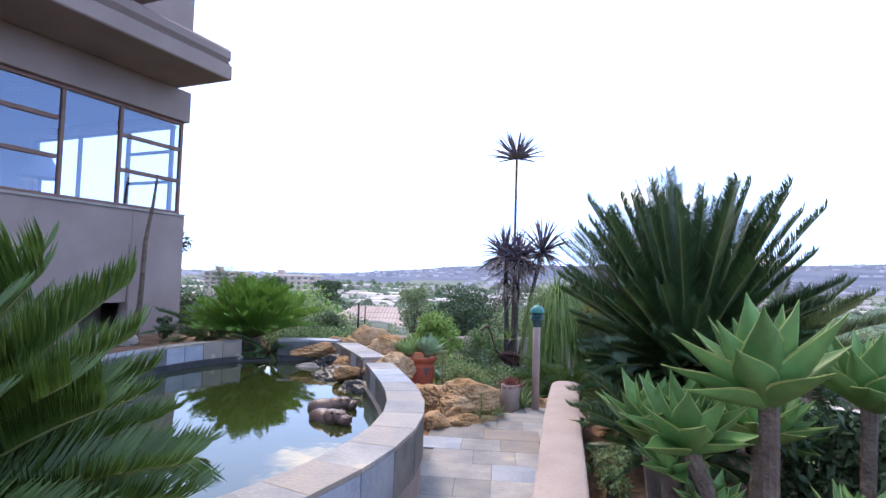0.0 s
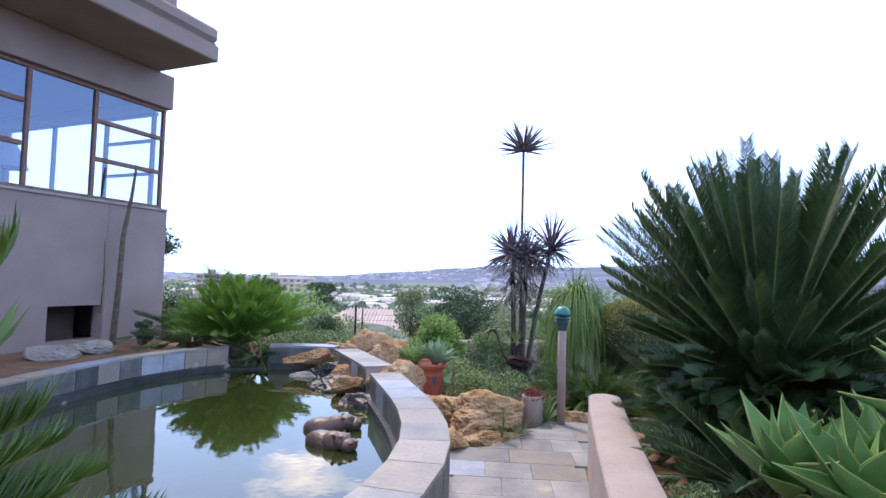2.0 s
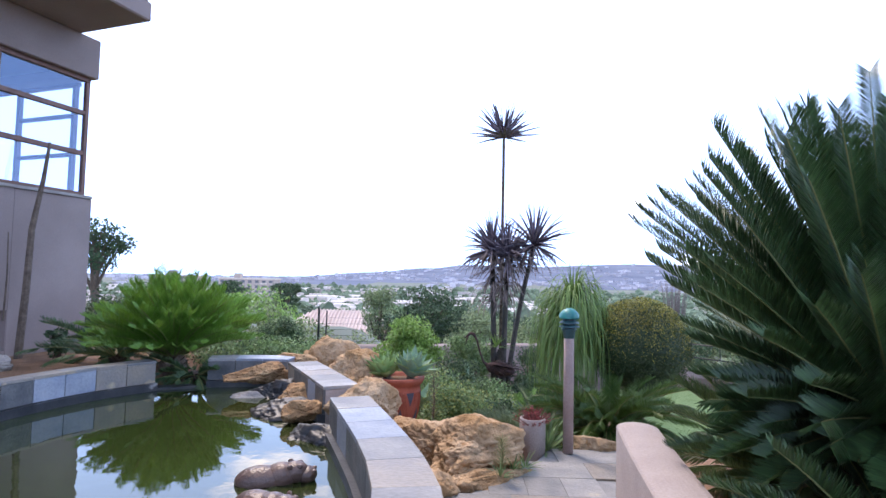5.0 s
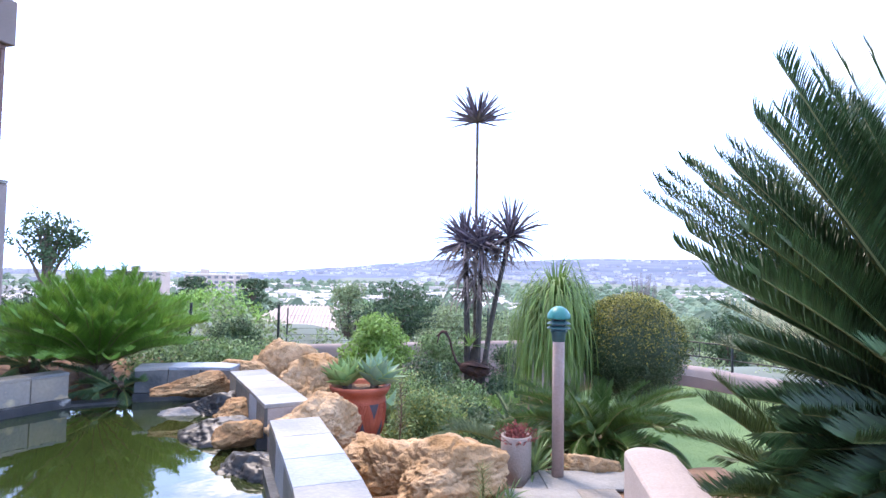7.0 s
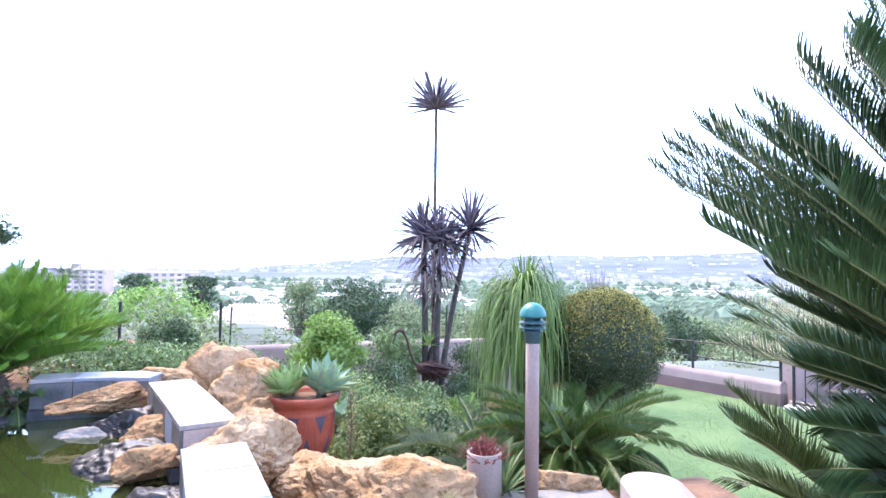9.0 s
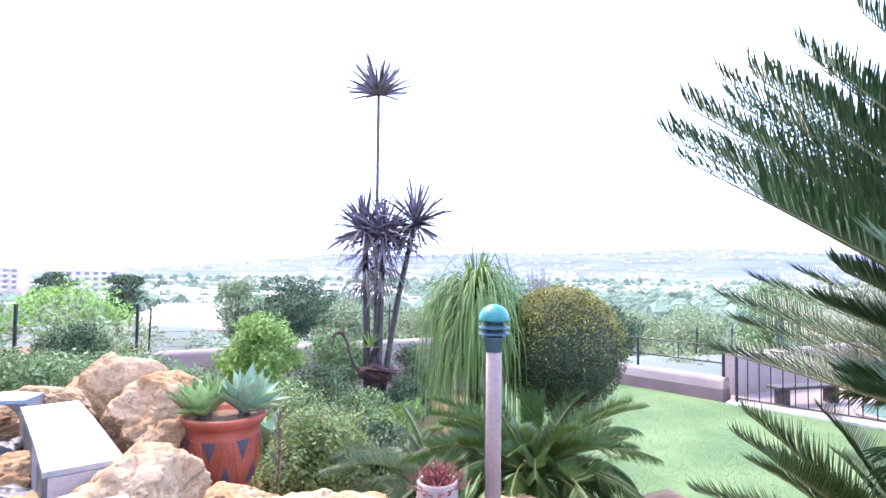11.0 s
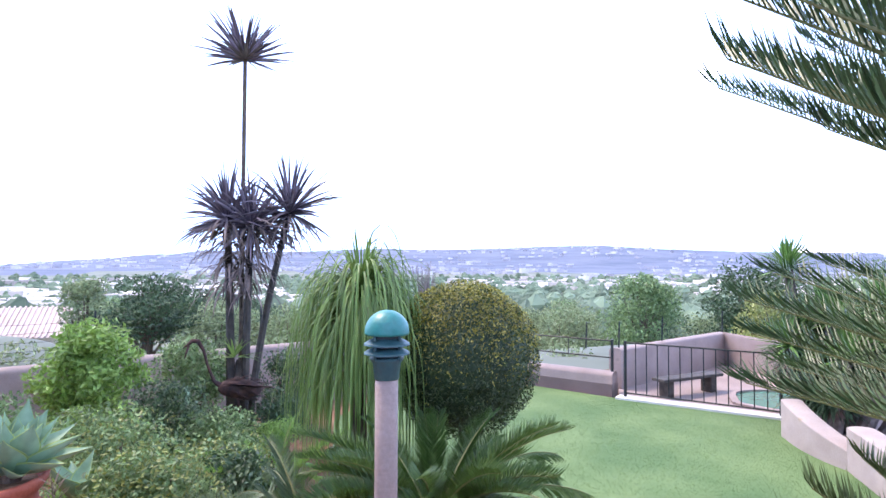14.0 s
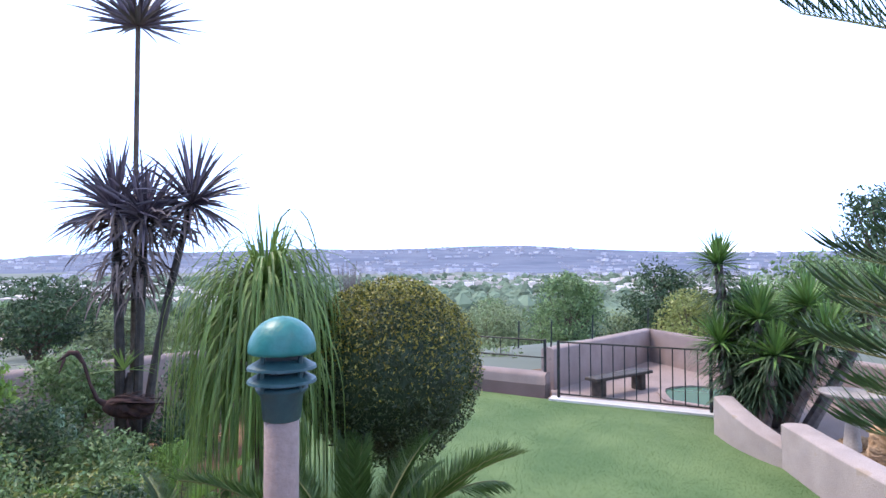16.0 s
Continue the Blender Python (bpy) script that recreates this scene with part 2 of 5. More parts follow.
def water_material(name, deep, rough, ior):
    m = bpy.data.materials.new(name)
    m.use_nodes = True
    n, l = m.node_tree.nodes, m.node_tree.links
    b = n["Principled BSDF"]
    b.inputs["Base Color"].default_value = (*deep, 1)
    b.inputs["Roughness"].default_value, b.inputs["IOR"].default_value = rough, ior
    geo = n.new("ShaderNodeNewGeometry")
    w = n.new("ShaderNodeTexNoise")
    w.inputs["Scale"].default_value, w.inputs["Detail"].default_value = 5.0, 3.0
    bp = n.new("ShaderNodeBump")
    bp.inputs["Strength"].default_value, bp.inputs["Distance"].default_value = 0.06, 0.02
    l.new(geo.outputs["Position"], w.inputs["Vector"])
    l.new(w.outputs["Fac"], bp.inputs["Height"])
    l.new(bp.outputs["Normal"], b.inputs["Normal"])
    return m


WATER = water_material("pond_water", (0.026, 0.036, 0.010), 0.015, 1.72)
POOL = water_material("pool_water", (0.08, 0.20, 0.15), 0.05, 1.33)


def glass_material(name, tint, ior):
    m = bpy.data.materials.new(name)
    m.use_nodes = True
    n, l = m.node_tree.nodes, m.node_tree.links
    n.remove(n["Principled BSDF"])
    tr, gl, mixs, fr = n.new("ShaderNodeBsdfTransparent"), n.new("ShaderNodeBsdfGlossy"), n.new("ShaderNodeMixShader"), n.new("ShaderNodeFresnel")
    tr.inputs["Color"].default_value = (*tint, 1)
    gl.inputs["Roughness"].default_value = 0.01
    gl.inputs["Color"].default_value = (0.55, 0.72, 1.0, 1)
    fr.inputs["IOR"].default_value = ior
    l.new(fr.outputs["Fac"], mixs.inputs["Fac"])
    l.new(tr.outputs["BSDF"], mixs.inputs[1])
    l.new(gl.outputs["BSDF"], mixs.inputs[2])
    l.new(mixs.outputs["Shader"], n["Material Output"].inputs["Surface"])
    return m


GLASS = glass_material("window_glass", (0.58, 0.68, 0.82), 2.4)


# ---- mesh helpers ----
class Build:
    """Collects vertices and faces, and links them as one mesh object."""

    def __init__(self):
        self.v, self.f = [], []

    def add(self, verts, faces):
        k = len(self.v)
        self.v += [tuple(p) for p in verts]
        self.f += [tuple(i + k for i in f) for f in faces]

    def box(self, a, b, m=None, cut=0.0):
        """A box from corner a to corner b, its upright and level edges cut back by cut."""
        (x0, y0, z0), (x1, y1, z1) = a, b
        if not cut:
            vs = [(x, y, z) for z in (z0, z1) for y in (y0, y1) for x in (x0, x1)]
            fs = [(0, 2, 3, 1), (4, 5, 7, 6), (0, 1, 5, 4), (2, 6, 7, 3), (0, 4, 6, 2), (1, 3, 7, 5)]
        else:
            c = cut
            rings = []
            for z, q in ((z0, c), (z0 + c, 0), (z1 - c, 0), (z1, c)):
                rings.append([(x0 + q, y0 + c + q * 0, z), (x0 + c, y0 + q, z), (x1 - c, y0 + q, z), (x1 - q, y0 + c, z),
                              (x1 - q, y1 - c, z), (x1 - c, y1 - q, z), (x0 + c, y1 - q, z), (x0 + q, y1 - c, z)])
            vs = [p for r in rings for p in r]
            fs = [tuple(range(7, -1, -1)), tuple(range(24, 32))]
            for r in range(3):
                fs += [(r * 8 + i, r * 8 + (i + 1) % 8, r * 8 + 8 + (i + 1) % 8, r * 8 + 8 + i) for i in range(8)]
        if m is not None:
            vs = [m @ Vector(p) for p in vs]
        self.add(vs, fs)
        return self

    def lathe(self, profile, sides=24, m=None, wobble=0.0):
        vs, fs = [], []
        for r, z in profile:
            for i in range(sides):
                a = 2 * math.pi * i / sides
                vs.append(Vector((r * math.cos(a), r * math.sin(a), z)))
        for k in range(len(profile) - 1):
            for i in range(sides):
                j = (i + 1) % sides
                fs.append((k * sides + i, k * sides + j, (k + 1) * sides + j, (k + 1) * sides + i))
        fs.append(tuple(range(sides - 1, -1, -1)))
        fs.append(tuple(range((len(profile) - 1) * sides, len(profile) * sides)))
        if wobble:
            vs = [p + Vector((*noise.noise_vector(p * 6).xy, 0)) * wobble for p in vs]
        if m is not None:
            vs = [m @ p for p in vs]
        self.add(vs, fs)
        return self

    def tube(self, path, radii, sides=7):
        path = [Vector(p) for p in path]
        if not hasattr(radii, "__len__"):
            radii = [radii] * len(path)
        vs, fs = [], []
        side = None
        for k, p in enumerate(path):
            d = (path[min(k + 1, len(path) - 1)] - path[max(k - 1, 0)]).normalized()
            if side is None:
                side = d.orthogonal().normalized()
            side = (side - d * side.dot(d)).normalized()
            up = d.cross(side)
            for i in range(sides):
                a = 2 * math.pi * i / sides
                vs.append(p + (side * math.cos(a) + up * math.sin(a)) * radii[k])
        for k in range(len(path) - 1):
            for i in range(sides):
                j = (i + 1) % sides
                fs.append((k * sides + i, k * sides + j, (k + 1) * sides + j, (k + 1) * sides + i))
        fs.append(tuple(range(sides - 1, -1, -1)))
        fs.append(tuple(range((len(path) - 1) * sides, len(path) * sides)))
        self.add(vs, fs)
        return self

    def strap(self, base, d, length, width, droop, steps=5, fold=0.15, tip=0.05, roll=0.0):
        """A long leaf from base along d, that bends to the ground by droop."""
        p, d = Vector(base), Vector(d).normalized()
        side = d.cross(Vector((0, 0, 1)))
        side = side.normalized() if side.length > 0.05 else Vector((1, 0, 0))
        if roll:
            side = side * math.cos(roll) + side.cross(d) * math.sin(roll)
        vs, fs = [], []
        for k in range(steps + 1):
            u = k / steps
            w = width * (min(1, 0.45 + 2.2 * u) * (1 - u ** 2.2) + tip * u)
            up = side.cross(d)
            vs += [p - side * w / 2 + up * fold * w, p, p + side * w / 2 + up * fold * w]
            p = p + d * (length / steps)
            d = (d + Vector((0, 0, -droop / steps * (0.4 + 1.2 * u)))).normalized()
        for k in range(steps):
            a = 3 * k
            fs += [(a, a + 1, a + 4, a + 3), (a + 1, a + 2, a + 5, a + 4)]
        self.add(vs, fs)

    def leaf(self, p, n, size, turn):
        """A small pointed leaf at p that faces n."""
        n = Vector(n).normalized()
        a = n.orthogonal().normalized()
        b = n.cross(a)
        a, b = a * math.cos(turn) + b * math.sin(turn), b * math.cos(turn) - a * math.sin(turn)
        self.add([p - a * size, p + b * size * 0.42 + n * size * 0.12, p + a * size, p - b * size * 0.42 + n * size * 0.12], [(0, 1, 2, 3)])

    def mesh(self, name, mat, smooth=False):
        me = bpy.data.meshes.new(name)
        me.from_pydata(self.v, [], self.f)
        me.materials.append(mat)
        if smooth:
            me.polygons.foreach_set("use_smooth", [True] * len(me.polygons))
        me.update()
        return me

    def ob(self, name, mat, parent=None, label="", smooth=False):
        return put(name, self.mesh(name, mat, smooth), parent, label)


def put(name, me, parent=None, label="", m=None):
    o = new(name, me)
    if m is not None:
        o.matrix_basis = m
    if parent is not None:
        o.parent = parent
    if label:
        o["label"] = label
    return o


def thing(name, at, label, category, group="", kind="", turn=0.0):
    e = new(name)
    e.matrix_basis = pose(*at, 0, 0, turn)
    e.empty_display_size = 0.1
    return tagged(e, label, category, group, kind)


def structure(ob, label, category):
    return tagged(ob, label, category, "", "structure")


def spline(points, n):
    """A smooth line through the points, n steps a span."""
    pts = [Vector(p) for p in points]
    out = []
    for i in range(len(pts) - 1):
        p0, p1, p2, p3 = pts[max(i - 1, 0)], pts[i], pts[i + 1], pts[min(i + 2, len(pts) - 1)]
        for k in range(n):
            t = k / n
            out.append(0.5 * (2 * p1 + (p2 - p0) * t + (2 * p0 - 5 * p1 + 4 * p2 - p3) * t * t + (3 * p1 - p0 - 3 * p2 + p3) * t ** 3))
    return out + [pts[-1]]


def even(line, step):
    """Points at even steps along a line."""
    total = sum((b - a).length for a, b in zip(line, line[1:]))
    n = max(1, round(total / step))
    out, want, gone = [line[0]], total / n, 0.0
    for a, b in zip(line, line[1:]):
        d = (b - a).length
        while len(out) < n and gone + d >= want * len(out) - 1e-9:
            out.append(a.lerp(b, (want * len(out) - gone) / d))
        gone += d
    return out + [line[-1]]


def offset(line, d):
    """The level line moved to its left by d."""
    out = []
    for k, p in enumerate(line):
        t = line[min(k + 1, len(line) - 1)] - line[max(k - 1, 0)]
        out.append(p + Vector((-t.y, t.x, 0)).normalized() * d)
    return out


def ribbon_wall(line, half, z0, z1, round_top=0.0, zs=None):
    """A wall along a line: thickness 2 * half, from z0 to z1 (or zs, a height for each point), with a rounded top."""
    b = Build()
    if round_top:
        prof = [(-half, 0)] + [(-half * math.cos(a), 1 + round_top * (math.sin(a) - 1)) for a in [math.pi * k / 8 for k in range(9)]] + [(half, 0)]
    else:
        prof = [(-half, 0), (-half, 1), (half, 1), (half, 0)]
    n = len(prof)
    lefts = [(offset(line, 1.0)[k] - p) for k, p in enumerate(line)]
    vs, fs = [], []
    for k, p in enumerate(line):
        top = zs[k] if zs else z1
        for o, u in prof:
            zz = z0 if u == 0 else top - (1 - u)
            q = p + lefts[k] * o
            vs.append((q.x, q.y, zz))
    for k in range(len(line) - 1):
        for i in range(n - 1):
            fs.append((k * n + i, k * n + i + 1, (k + 1) * n + i + 1, (k + 1) * n + i))
    fs.append(tuple(range(n)))
    fs.append(tuple(range((len(line) - 1) * n + n - 1, (len(line) - 1) * n - 1, -1)))
    b.add(vs, fs)
    return b


# ---- ground and distance ----
LAWN_Z = -1.1


def step01(u):
    u = max(0.0, min(1.0, u))
    return u * u * (3 - 2 * u)


POND_BED = [(-0.85, 1.4), (-0.35, 2.2), (-0.05, 3.1), (0.0, 3.6), (-0.05, 4.2), (-0.5, 6.0), (-1.7, 8.0), (-2.7, 7.95), (-3.15, 7.65), (-3.6, 6.8), (-3.75, 5.2), (-3.7, 3.9), (-3.3, 2.1), (-2.0, 1.15), (-0.9, 1.1)]


def inside(x, y, poly):
    c = False
    for (x0, y0), (x1, y1) in zip(poly, poly[1:] + poly[:1]):
        if (y0 > y) != (y1 > y) and x < (x1 - x0) * (y - y0) / (y1 - y0) + x0:
            c = not c
    return c


def ground_z(x, y):
    """The garden's terraces: the paved terrace, the bed that falls to the lawn, and the hillside past the garden wall."""
    fall = step01((y - 6.5 - 0.25 * (x - 1)) / 2.6)
    if x > 1.3:
        fall = max(fall, step01((x - 2.6) / 1.4) * step01((y - 5.0) / 2.0), step01((x - 3.4) / 1.2))
    z = -0.03 + (LAWN_Z + 0.03) * fall
    if x < -0.6:
        z = z * step01((x + 3.6) / 2.2) + 0.42 * (1 - step01((x + 3.6) / 2.2)) * (1 - 0.8 * step01((y - 9) / 5))
    if 1.25 < x < 3.6 and y < 5.4:
        z = max(z, 0.22 * step01((3.5 - x) / 0.8))
    if 0.2 < x and y > 9.5 and x < 4:
        z -= 0.2 * step01((y - 9.5) / 3)
    z += 0.03 * noise.noise(Vector((x * 0.9, y * 0.9, 3.0)))
    if inside(x, y, POND_BED):
        z = -0.6
    r = math.hypot(x, y - 5)
    out = max(0.0, y - 17.2, r - 22)
    return z - 6.0 * step01(out / 30) - 4 * step01((r - 30) / 60)


def axis(lo, hi, near0, near1, fine, growth):
    out, p, d = [], near0, fine
    while p <= near1:
        out.append(p)
        p += fine
    d = fine
    p = near1
    while p < hi:
        d *= growth
        p += d
        out.append(min(p, hi))
    p, d = near0, fine
    while p > lo:
        d *= growth
        p -= d
        out.insert(0, max(p, lo))
    return out


RIDGE = [(-3.2, 0.0), (-0.43, -0.004), (-0.3, -0.003), (-0.16, 0.009), (-0.05, 0.019), (0.02, 0.026), (0.12, 0.024), (0.32, 0.031), (0.65, 0.037), (0.95, 0.024), (1.4, 0.02), (3.2, 0.0)]


def far_z(x, y):
    """The valley floor and the skyline of low hills round it."""
    r, a = math.hypot(x, y), math.atan2(x, y)
    for (a0, e0), (a1, e1) in zip(RIDGE, RIDGE[1:]):
        if a0 <= a <= a1:
            ridge = 8.5 + 3600 * (e0 + (e1 - e0) * step01((a - a0) / (a1 - a0)))
            break
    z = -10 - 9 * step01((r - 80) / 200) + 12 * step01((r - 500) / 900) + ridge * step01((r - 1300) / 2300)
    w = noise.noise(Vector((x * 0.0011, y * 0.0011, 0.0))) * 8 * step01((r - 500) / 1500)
    return z + w + 2.0 * noise.noise(Vector((x * 0.012, y * 0.012, 5)))


def build_ground():
    xs, ys = axis(-4600, 4600, -9, 14, 0.3, 1.22), axis(-4600, 4600, -3, 18, 0.3, 1.22)
    b = Build()
    vs = []
    for y in ys:
        for x in xs:
            r = math.hypot(x, y - 5)
            k = step01((r - 60) / 60)
            vs.append((x, y, ground_z(x, y) * (1 - k) + far_z(x, y) * k))
    n = len(xs)
    fs = [(j * n + i, j * n + i + 1, (j + 1) * n + i + 1, (j + 1) * n + i) for j in range(len(ys) - 1) for i in range(n - 1)]
    b.add(vs, fs)
    me = b.mesh("ground", SOIL, True)
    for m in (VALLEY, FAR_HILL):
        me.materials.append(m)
    # past the garden the ground takes the materials with haze painted in
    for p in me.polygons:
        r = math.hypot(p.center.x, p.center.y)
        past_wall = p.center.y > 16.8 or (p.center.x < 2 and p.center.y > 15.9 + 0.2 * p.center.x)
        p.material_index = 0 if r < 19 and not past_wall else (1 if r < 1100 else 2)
    structure(put("ground", me), "red garden soil that falls to a green valley and hazy hills", "ground")


build_ground()

# lawn with short blades
LAWN_EDGE = [(3.3, 6.6), (2.9, 8.2), (2.3, 9.6), (2.0, 11.5), (2.6, 14.0), (4.5, 16.0), (6.4, 15.9), (7.2, 14.8), (8.0, 13.3), (9.5, 11.05), (8.72, 10.3), (8.3, 9.7), (8.1, 9.1), (7.6, 8.5), (7.1, 7.8), (6.5, 7.0), (5.9, 6.1), (5.0, 6.0)]


lawn = Build()
lawn.add([(x, y, LAWN_Z + 0.06) for x, y in LAWN_EDGE], [tuple(range(len(LAWN_EDGE) - 1, -1, -1))])
structure(lawn.ob("lawn", LAWN), "short green lawn between the beds and the pool fence", "lawn")
blades = Build()
rng = random.Random(4)
while len(blades.f) < 90000:
    x, y = rng.uniform(1.8, 9.6), rng.uniform(6.1, 16.0)
    if inside(x, y, LAWN_EDGE):
        a, h, w = rng.uniform(0, 6.28), rng.uniform(0.01, 0.022), 0.004
        dx, dy = math.cos(a) * w, math.sin(a) * w
        tx, ty = rng.uniform(-0.02, 0.02), rng.uniform(-0.02, 0.02)
        z = LAWN_Z + 0.055
        blades.add([(x - dx, y - dy, z), (x + dx, y + dy, z), (x + tx, y + ty, z + h)], [(0, 1, 2)])
tagged(blades.ob("grass", GRASS), "fine green blades of the mown lawn", "grass", "", "stuff")

# ---- paved terrace ----
PAVE = [(-0.3, -6.0), (-0.6, 1.3), (-0.36, 2.0), (-0.12, 2.6), (0.02, 3.2), (0.02, 4.2), (-0.15, 5.1), (0.4, 5.95), (0.8, 6.4), (1.05, 6.95), (1.45, 6.7), (1.4, 5.4), (1.2, 5.3), (0.9, 2.2), (0.5, -1.0), (0.5, -6.0)]
pave_bed = Build()
pave_bed.add([(x, y, 0.0 - d) for d in (0.012, 0.2) for x, y in PAVE], [tuple(range(len(PAVE) - 1, -1, -1))] + [(i, (i + 1) % len(PAVE), len(PAVE) + (i + 1) % len(PAVE), len(PAVE) + i) for i in range(len(PAVE))])
pavement = structure(pave_bed.ob("pavement", GROUT), "garden path of grey and blue slate tiles", "pavement")


# ---- the pond ----
POND_IN_A = spline([(-1.2, 1.28, 0), (-0.82, 1.6, 0), (-0.56, 1.98, 0), (-0.34, 2.5, 0), (-0.205, 3.05, 0), (-0.165, 3.55, 0), (-0.22, 4.1, 0), (-0.41, 4.8, 0), (-0.83, 5.93, 0)], 6)
POND_IN_B = spline([(-0.98, 6.35, 0), (-1.32, 7.0, 0), (-1.68, 7.66, 0)], 6)
POND_IN_C = spline([(-1.75, 7.86, 0), (-2.2, 7.87, 0), (-2.62, 7.76, 0)], 5)
POND_IN_D = spline([(-3.08, 7.52, 0), (-3.45, 6.9, 0), (-3.66, 6.1, 0), (-3.7, 5.2, 0), (-3.66, 4.2, 0), (-3.5, 3.0, 0), (-3.1, 2.0, 0), (-2.4, 1.4, 0), (-1.6, 1.15, 0)], 6)
COPE, WATER_Z = 0.62, 0.31


def tile(name, a0, a1, b0, b1, z0, z1, mat, parent, gap=0.006, lift=0.0):
    """A flat tile on the four corners given, with its joint left open round it."""
    c = (a0 + a1 + b0 + b1) / 4
    low, high = [], []
    for p in (a0, a1, b1, b0):
        q = p + (c - p).normalized() * gap * 1.4
        low.append((q.x, q.y, z0))
        q2 = q + (c - q).normalized() * 0.003
        high.append((q2.x, q2.y, z1 + lift))
    b = Build()
    mid = [(x, y, z1 + lift - 0.003) for x, y, _ in low]
    vs = low + mid + high
    fs = [(3, 2, 1, 0), (8, 9, 10, 11)] + [(k * 4 + i, k * 4 + (i + 1) % 4, k * 4 + 4 + (i + 1) % 4, k * 4 + 4 + i) for k in (0, 1) for i in range(4)]
    b.add(vs, fs)
    return b.ob(name, mat, parent)


def pond_wall(name, line, width, tiles=0.3, face=True, outside=True, label="pond wall", mix=(5, 3, 2, 2)):
    """A plastered wall with slate coping; tiles face its inner side and the top of its outer side."""
    wall = ribbon_wall(offset(line, -width / 2), width / 2 - 0.012, -0.25, COPE - 0.03).ob(name, PINK)
    structure(wall, label, "pond wall")
    r = random.Random(len(line))
    pts = even(line, tiles)
    outer = [p - q * (width + 0.012) for p, q in zip(pts, [(offset(pts, 1)[k] - p) for k, p in enumerate(pts)])]
    inner = offset(pts, 0.012)
    for k in range(len(pts) - 1):
        m = r.choices([SLATE, SLATE_BLUE, SLATE_WARM, SLATE_OCHRE], [4, 2.5, 4, 0.5])[0]
        tile("coping_tile", inner[k], inner[k + 1], outer[k], outer[k + 1], COPE - 0.026, COPE, m, wall, 0.0015, r.uniform(-0.002, 0.002))
        for show, base, sign in ((face, pts, 1), (outside, offset(pts, -width), -1)):
            if not show:
                continue
            n = (offset(pts, 1)[k] - pts[k]) * sign
            a, b2 = base[k], base[k + 1]
            t = (b2 - a).normalized()
            b = Build()
            lo, hi = (COPE - 0.03 - 0.20, COPE - 0.03) if sign > 0 else (COPE - 0.03 - 0.30, COPE - 0.03)
            g = 0.005
            vs = []
            for dn in (-0.012, 0.010):
                for p, q in ((a + t * g, lo), (b2 - t * g, lo), (b2 - t * g, hi), (a + t * g, hi)):
                    vs.append((*(p + n * dn).xy, q))
            b.add(vs, [(0, 1, 2, 3), (7, 6, 5, 4), (0, 4, 5, 1), (1, 5, 6, 2), (2, 6, 7, 3), (3, 7, 4, 0)])
            m = r.choices([SLATE_WARM, SLATE_BLUE, SLATE_OCHRE, SLATE_DARK], mix if (sign < 0 or not outside) else (1, 0.5, 0.3, 5))[0]
            b.ob("wall_tile", m, wall)
    if face:
        liner = ribbon_wall(offset(line, 0.02), 0.035, -0.2, COPE - 0.235).ob("liner", LINER, wall, "black waterproof lining with a pale waterline")
    return wall


pond_wall("pond_wall", POND_IN_A, 0.29, 0.4, True, True, "curved pond wall with slate coping and tiles", (3, 1.5, 3, 2.5))
pond_wall("pond_wall", POND_IN_B, 0.30, 0.3, True, True, "short straight pond wall with slate coping between rocks")
pond_wall("pond_wall", POND_IN_C, 0.28, 0.3, True, False, "end wall of the pond with stained slate tiles", (1, 0.3, 1, 6))
pond_wall("pond_wall", POND_IN_D, 0.16, 0.3, True, False, "curved pond wall with blue and grey slate tiles along the house", (1.5, 4, 0.2, 5))

pond_poly = [p.copy() for p in POND_IN_A + POND_IN_B + POND_IN_C + POND_IN_D]
water = Build()
water.add([(p.x, p.y, WATER_Z) for p in pond_poly], [tuple(range(len(pond_poly)))])
structure(water.ob("water", WATER), "still green pond water that mirrors sky and palms", "water")
sill = ribbon_wall([Vector((-2.6, 7.8, 0)), Vector((-3.1, 7.56, 0))], 0.08, -0.2, 0.335).ob("pond_sill", LINER)
structure(sill, "low dark sill in the gap of the pond wall", "pond sill")

# ---- low wall beside the path ----
side_line = spline([(0.72, 0.0, 0), (0.88, 1.5, 0), (1.02, 2.6, 0), (1.16, 3.8, 0), (1.29, 4.8, 0), (1.39, 5.45, 0)], 6)
side_wall = ribbon_wall(side_line, 0.14, -0.3, 0.6, 0.03)
side_wall.lathe([(0.139, -0.3)] + [(0.139 * math.cos(a) + 0.001, 0.569 + 0.03 * math.sin(a)) for a in [math.pi / 2 * k / 6 for k in range(7)]], 32, Matrix.Translation(side_line[-1]))
structure(side_wall.ob("planter_wall", PINK, smooth=False), "low pink plastered wall beside the slate path", "garden wall")


# ---- the house ----
HC, HD, HN = Vector((-5.42, 9.83, 0)), Vector((0.306, 0.952, 0)), Vector((0.952, -0.306, 0))
HM = Matrix((( -HD.x, HN.x, 0, HC.x), (-HD.y, HN.y, 0, HC.y), (0, 0, 1, 0), (0, 0, 0, 1)))
house = new("house")
house.matrix_basis = Matrix.Translation(HC)
tagged(house, "mauve plastered house with brown timber windows and a deep roof slab", "house")
HL = Matrix.Translation(-HC) @ HM


def hbox(name, a, b, mat, parent=house, cut=0.0, label=""):
    """A part of the house: s along the wall away from its corner, n outwards, z up."""
    return Build().box(a, b, HL, cut).ob(name, mat, parent, label)


S1, DEEP = 14.0, 6.5
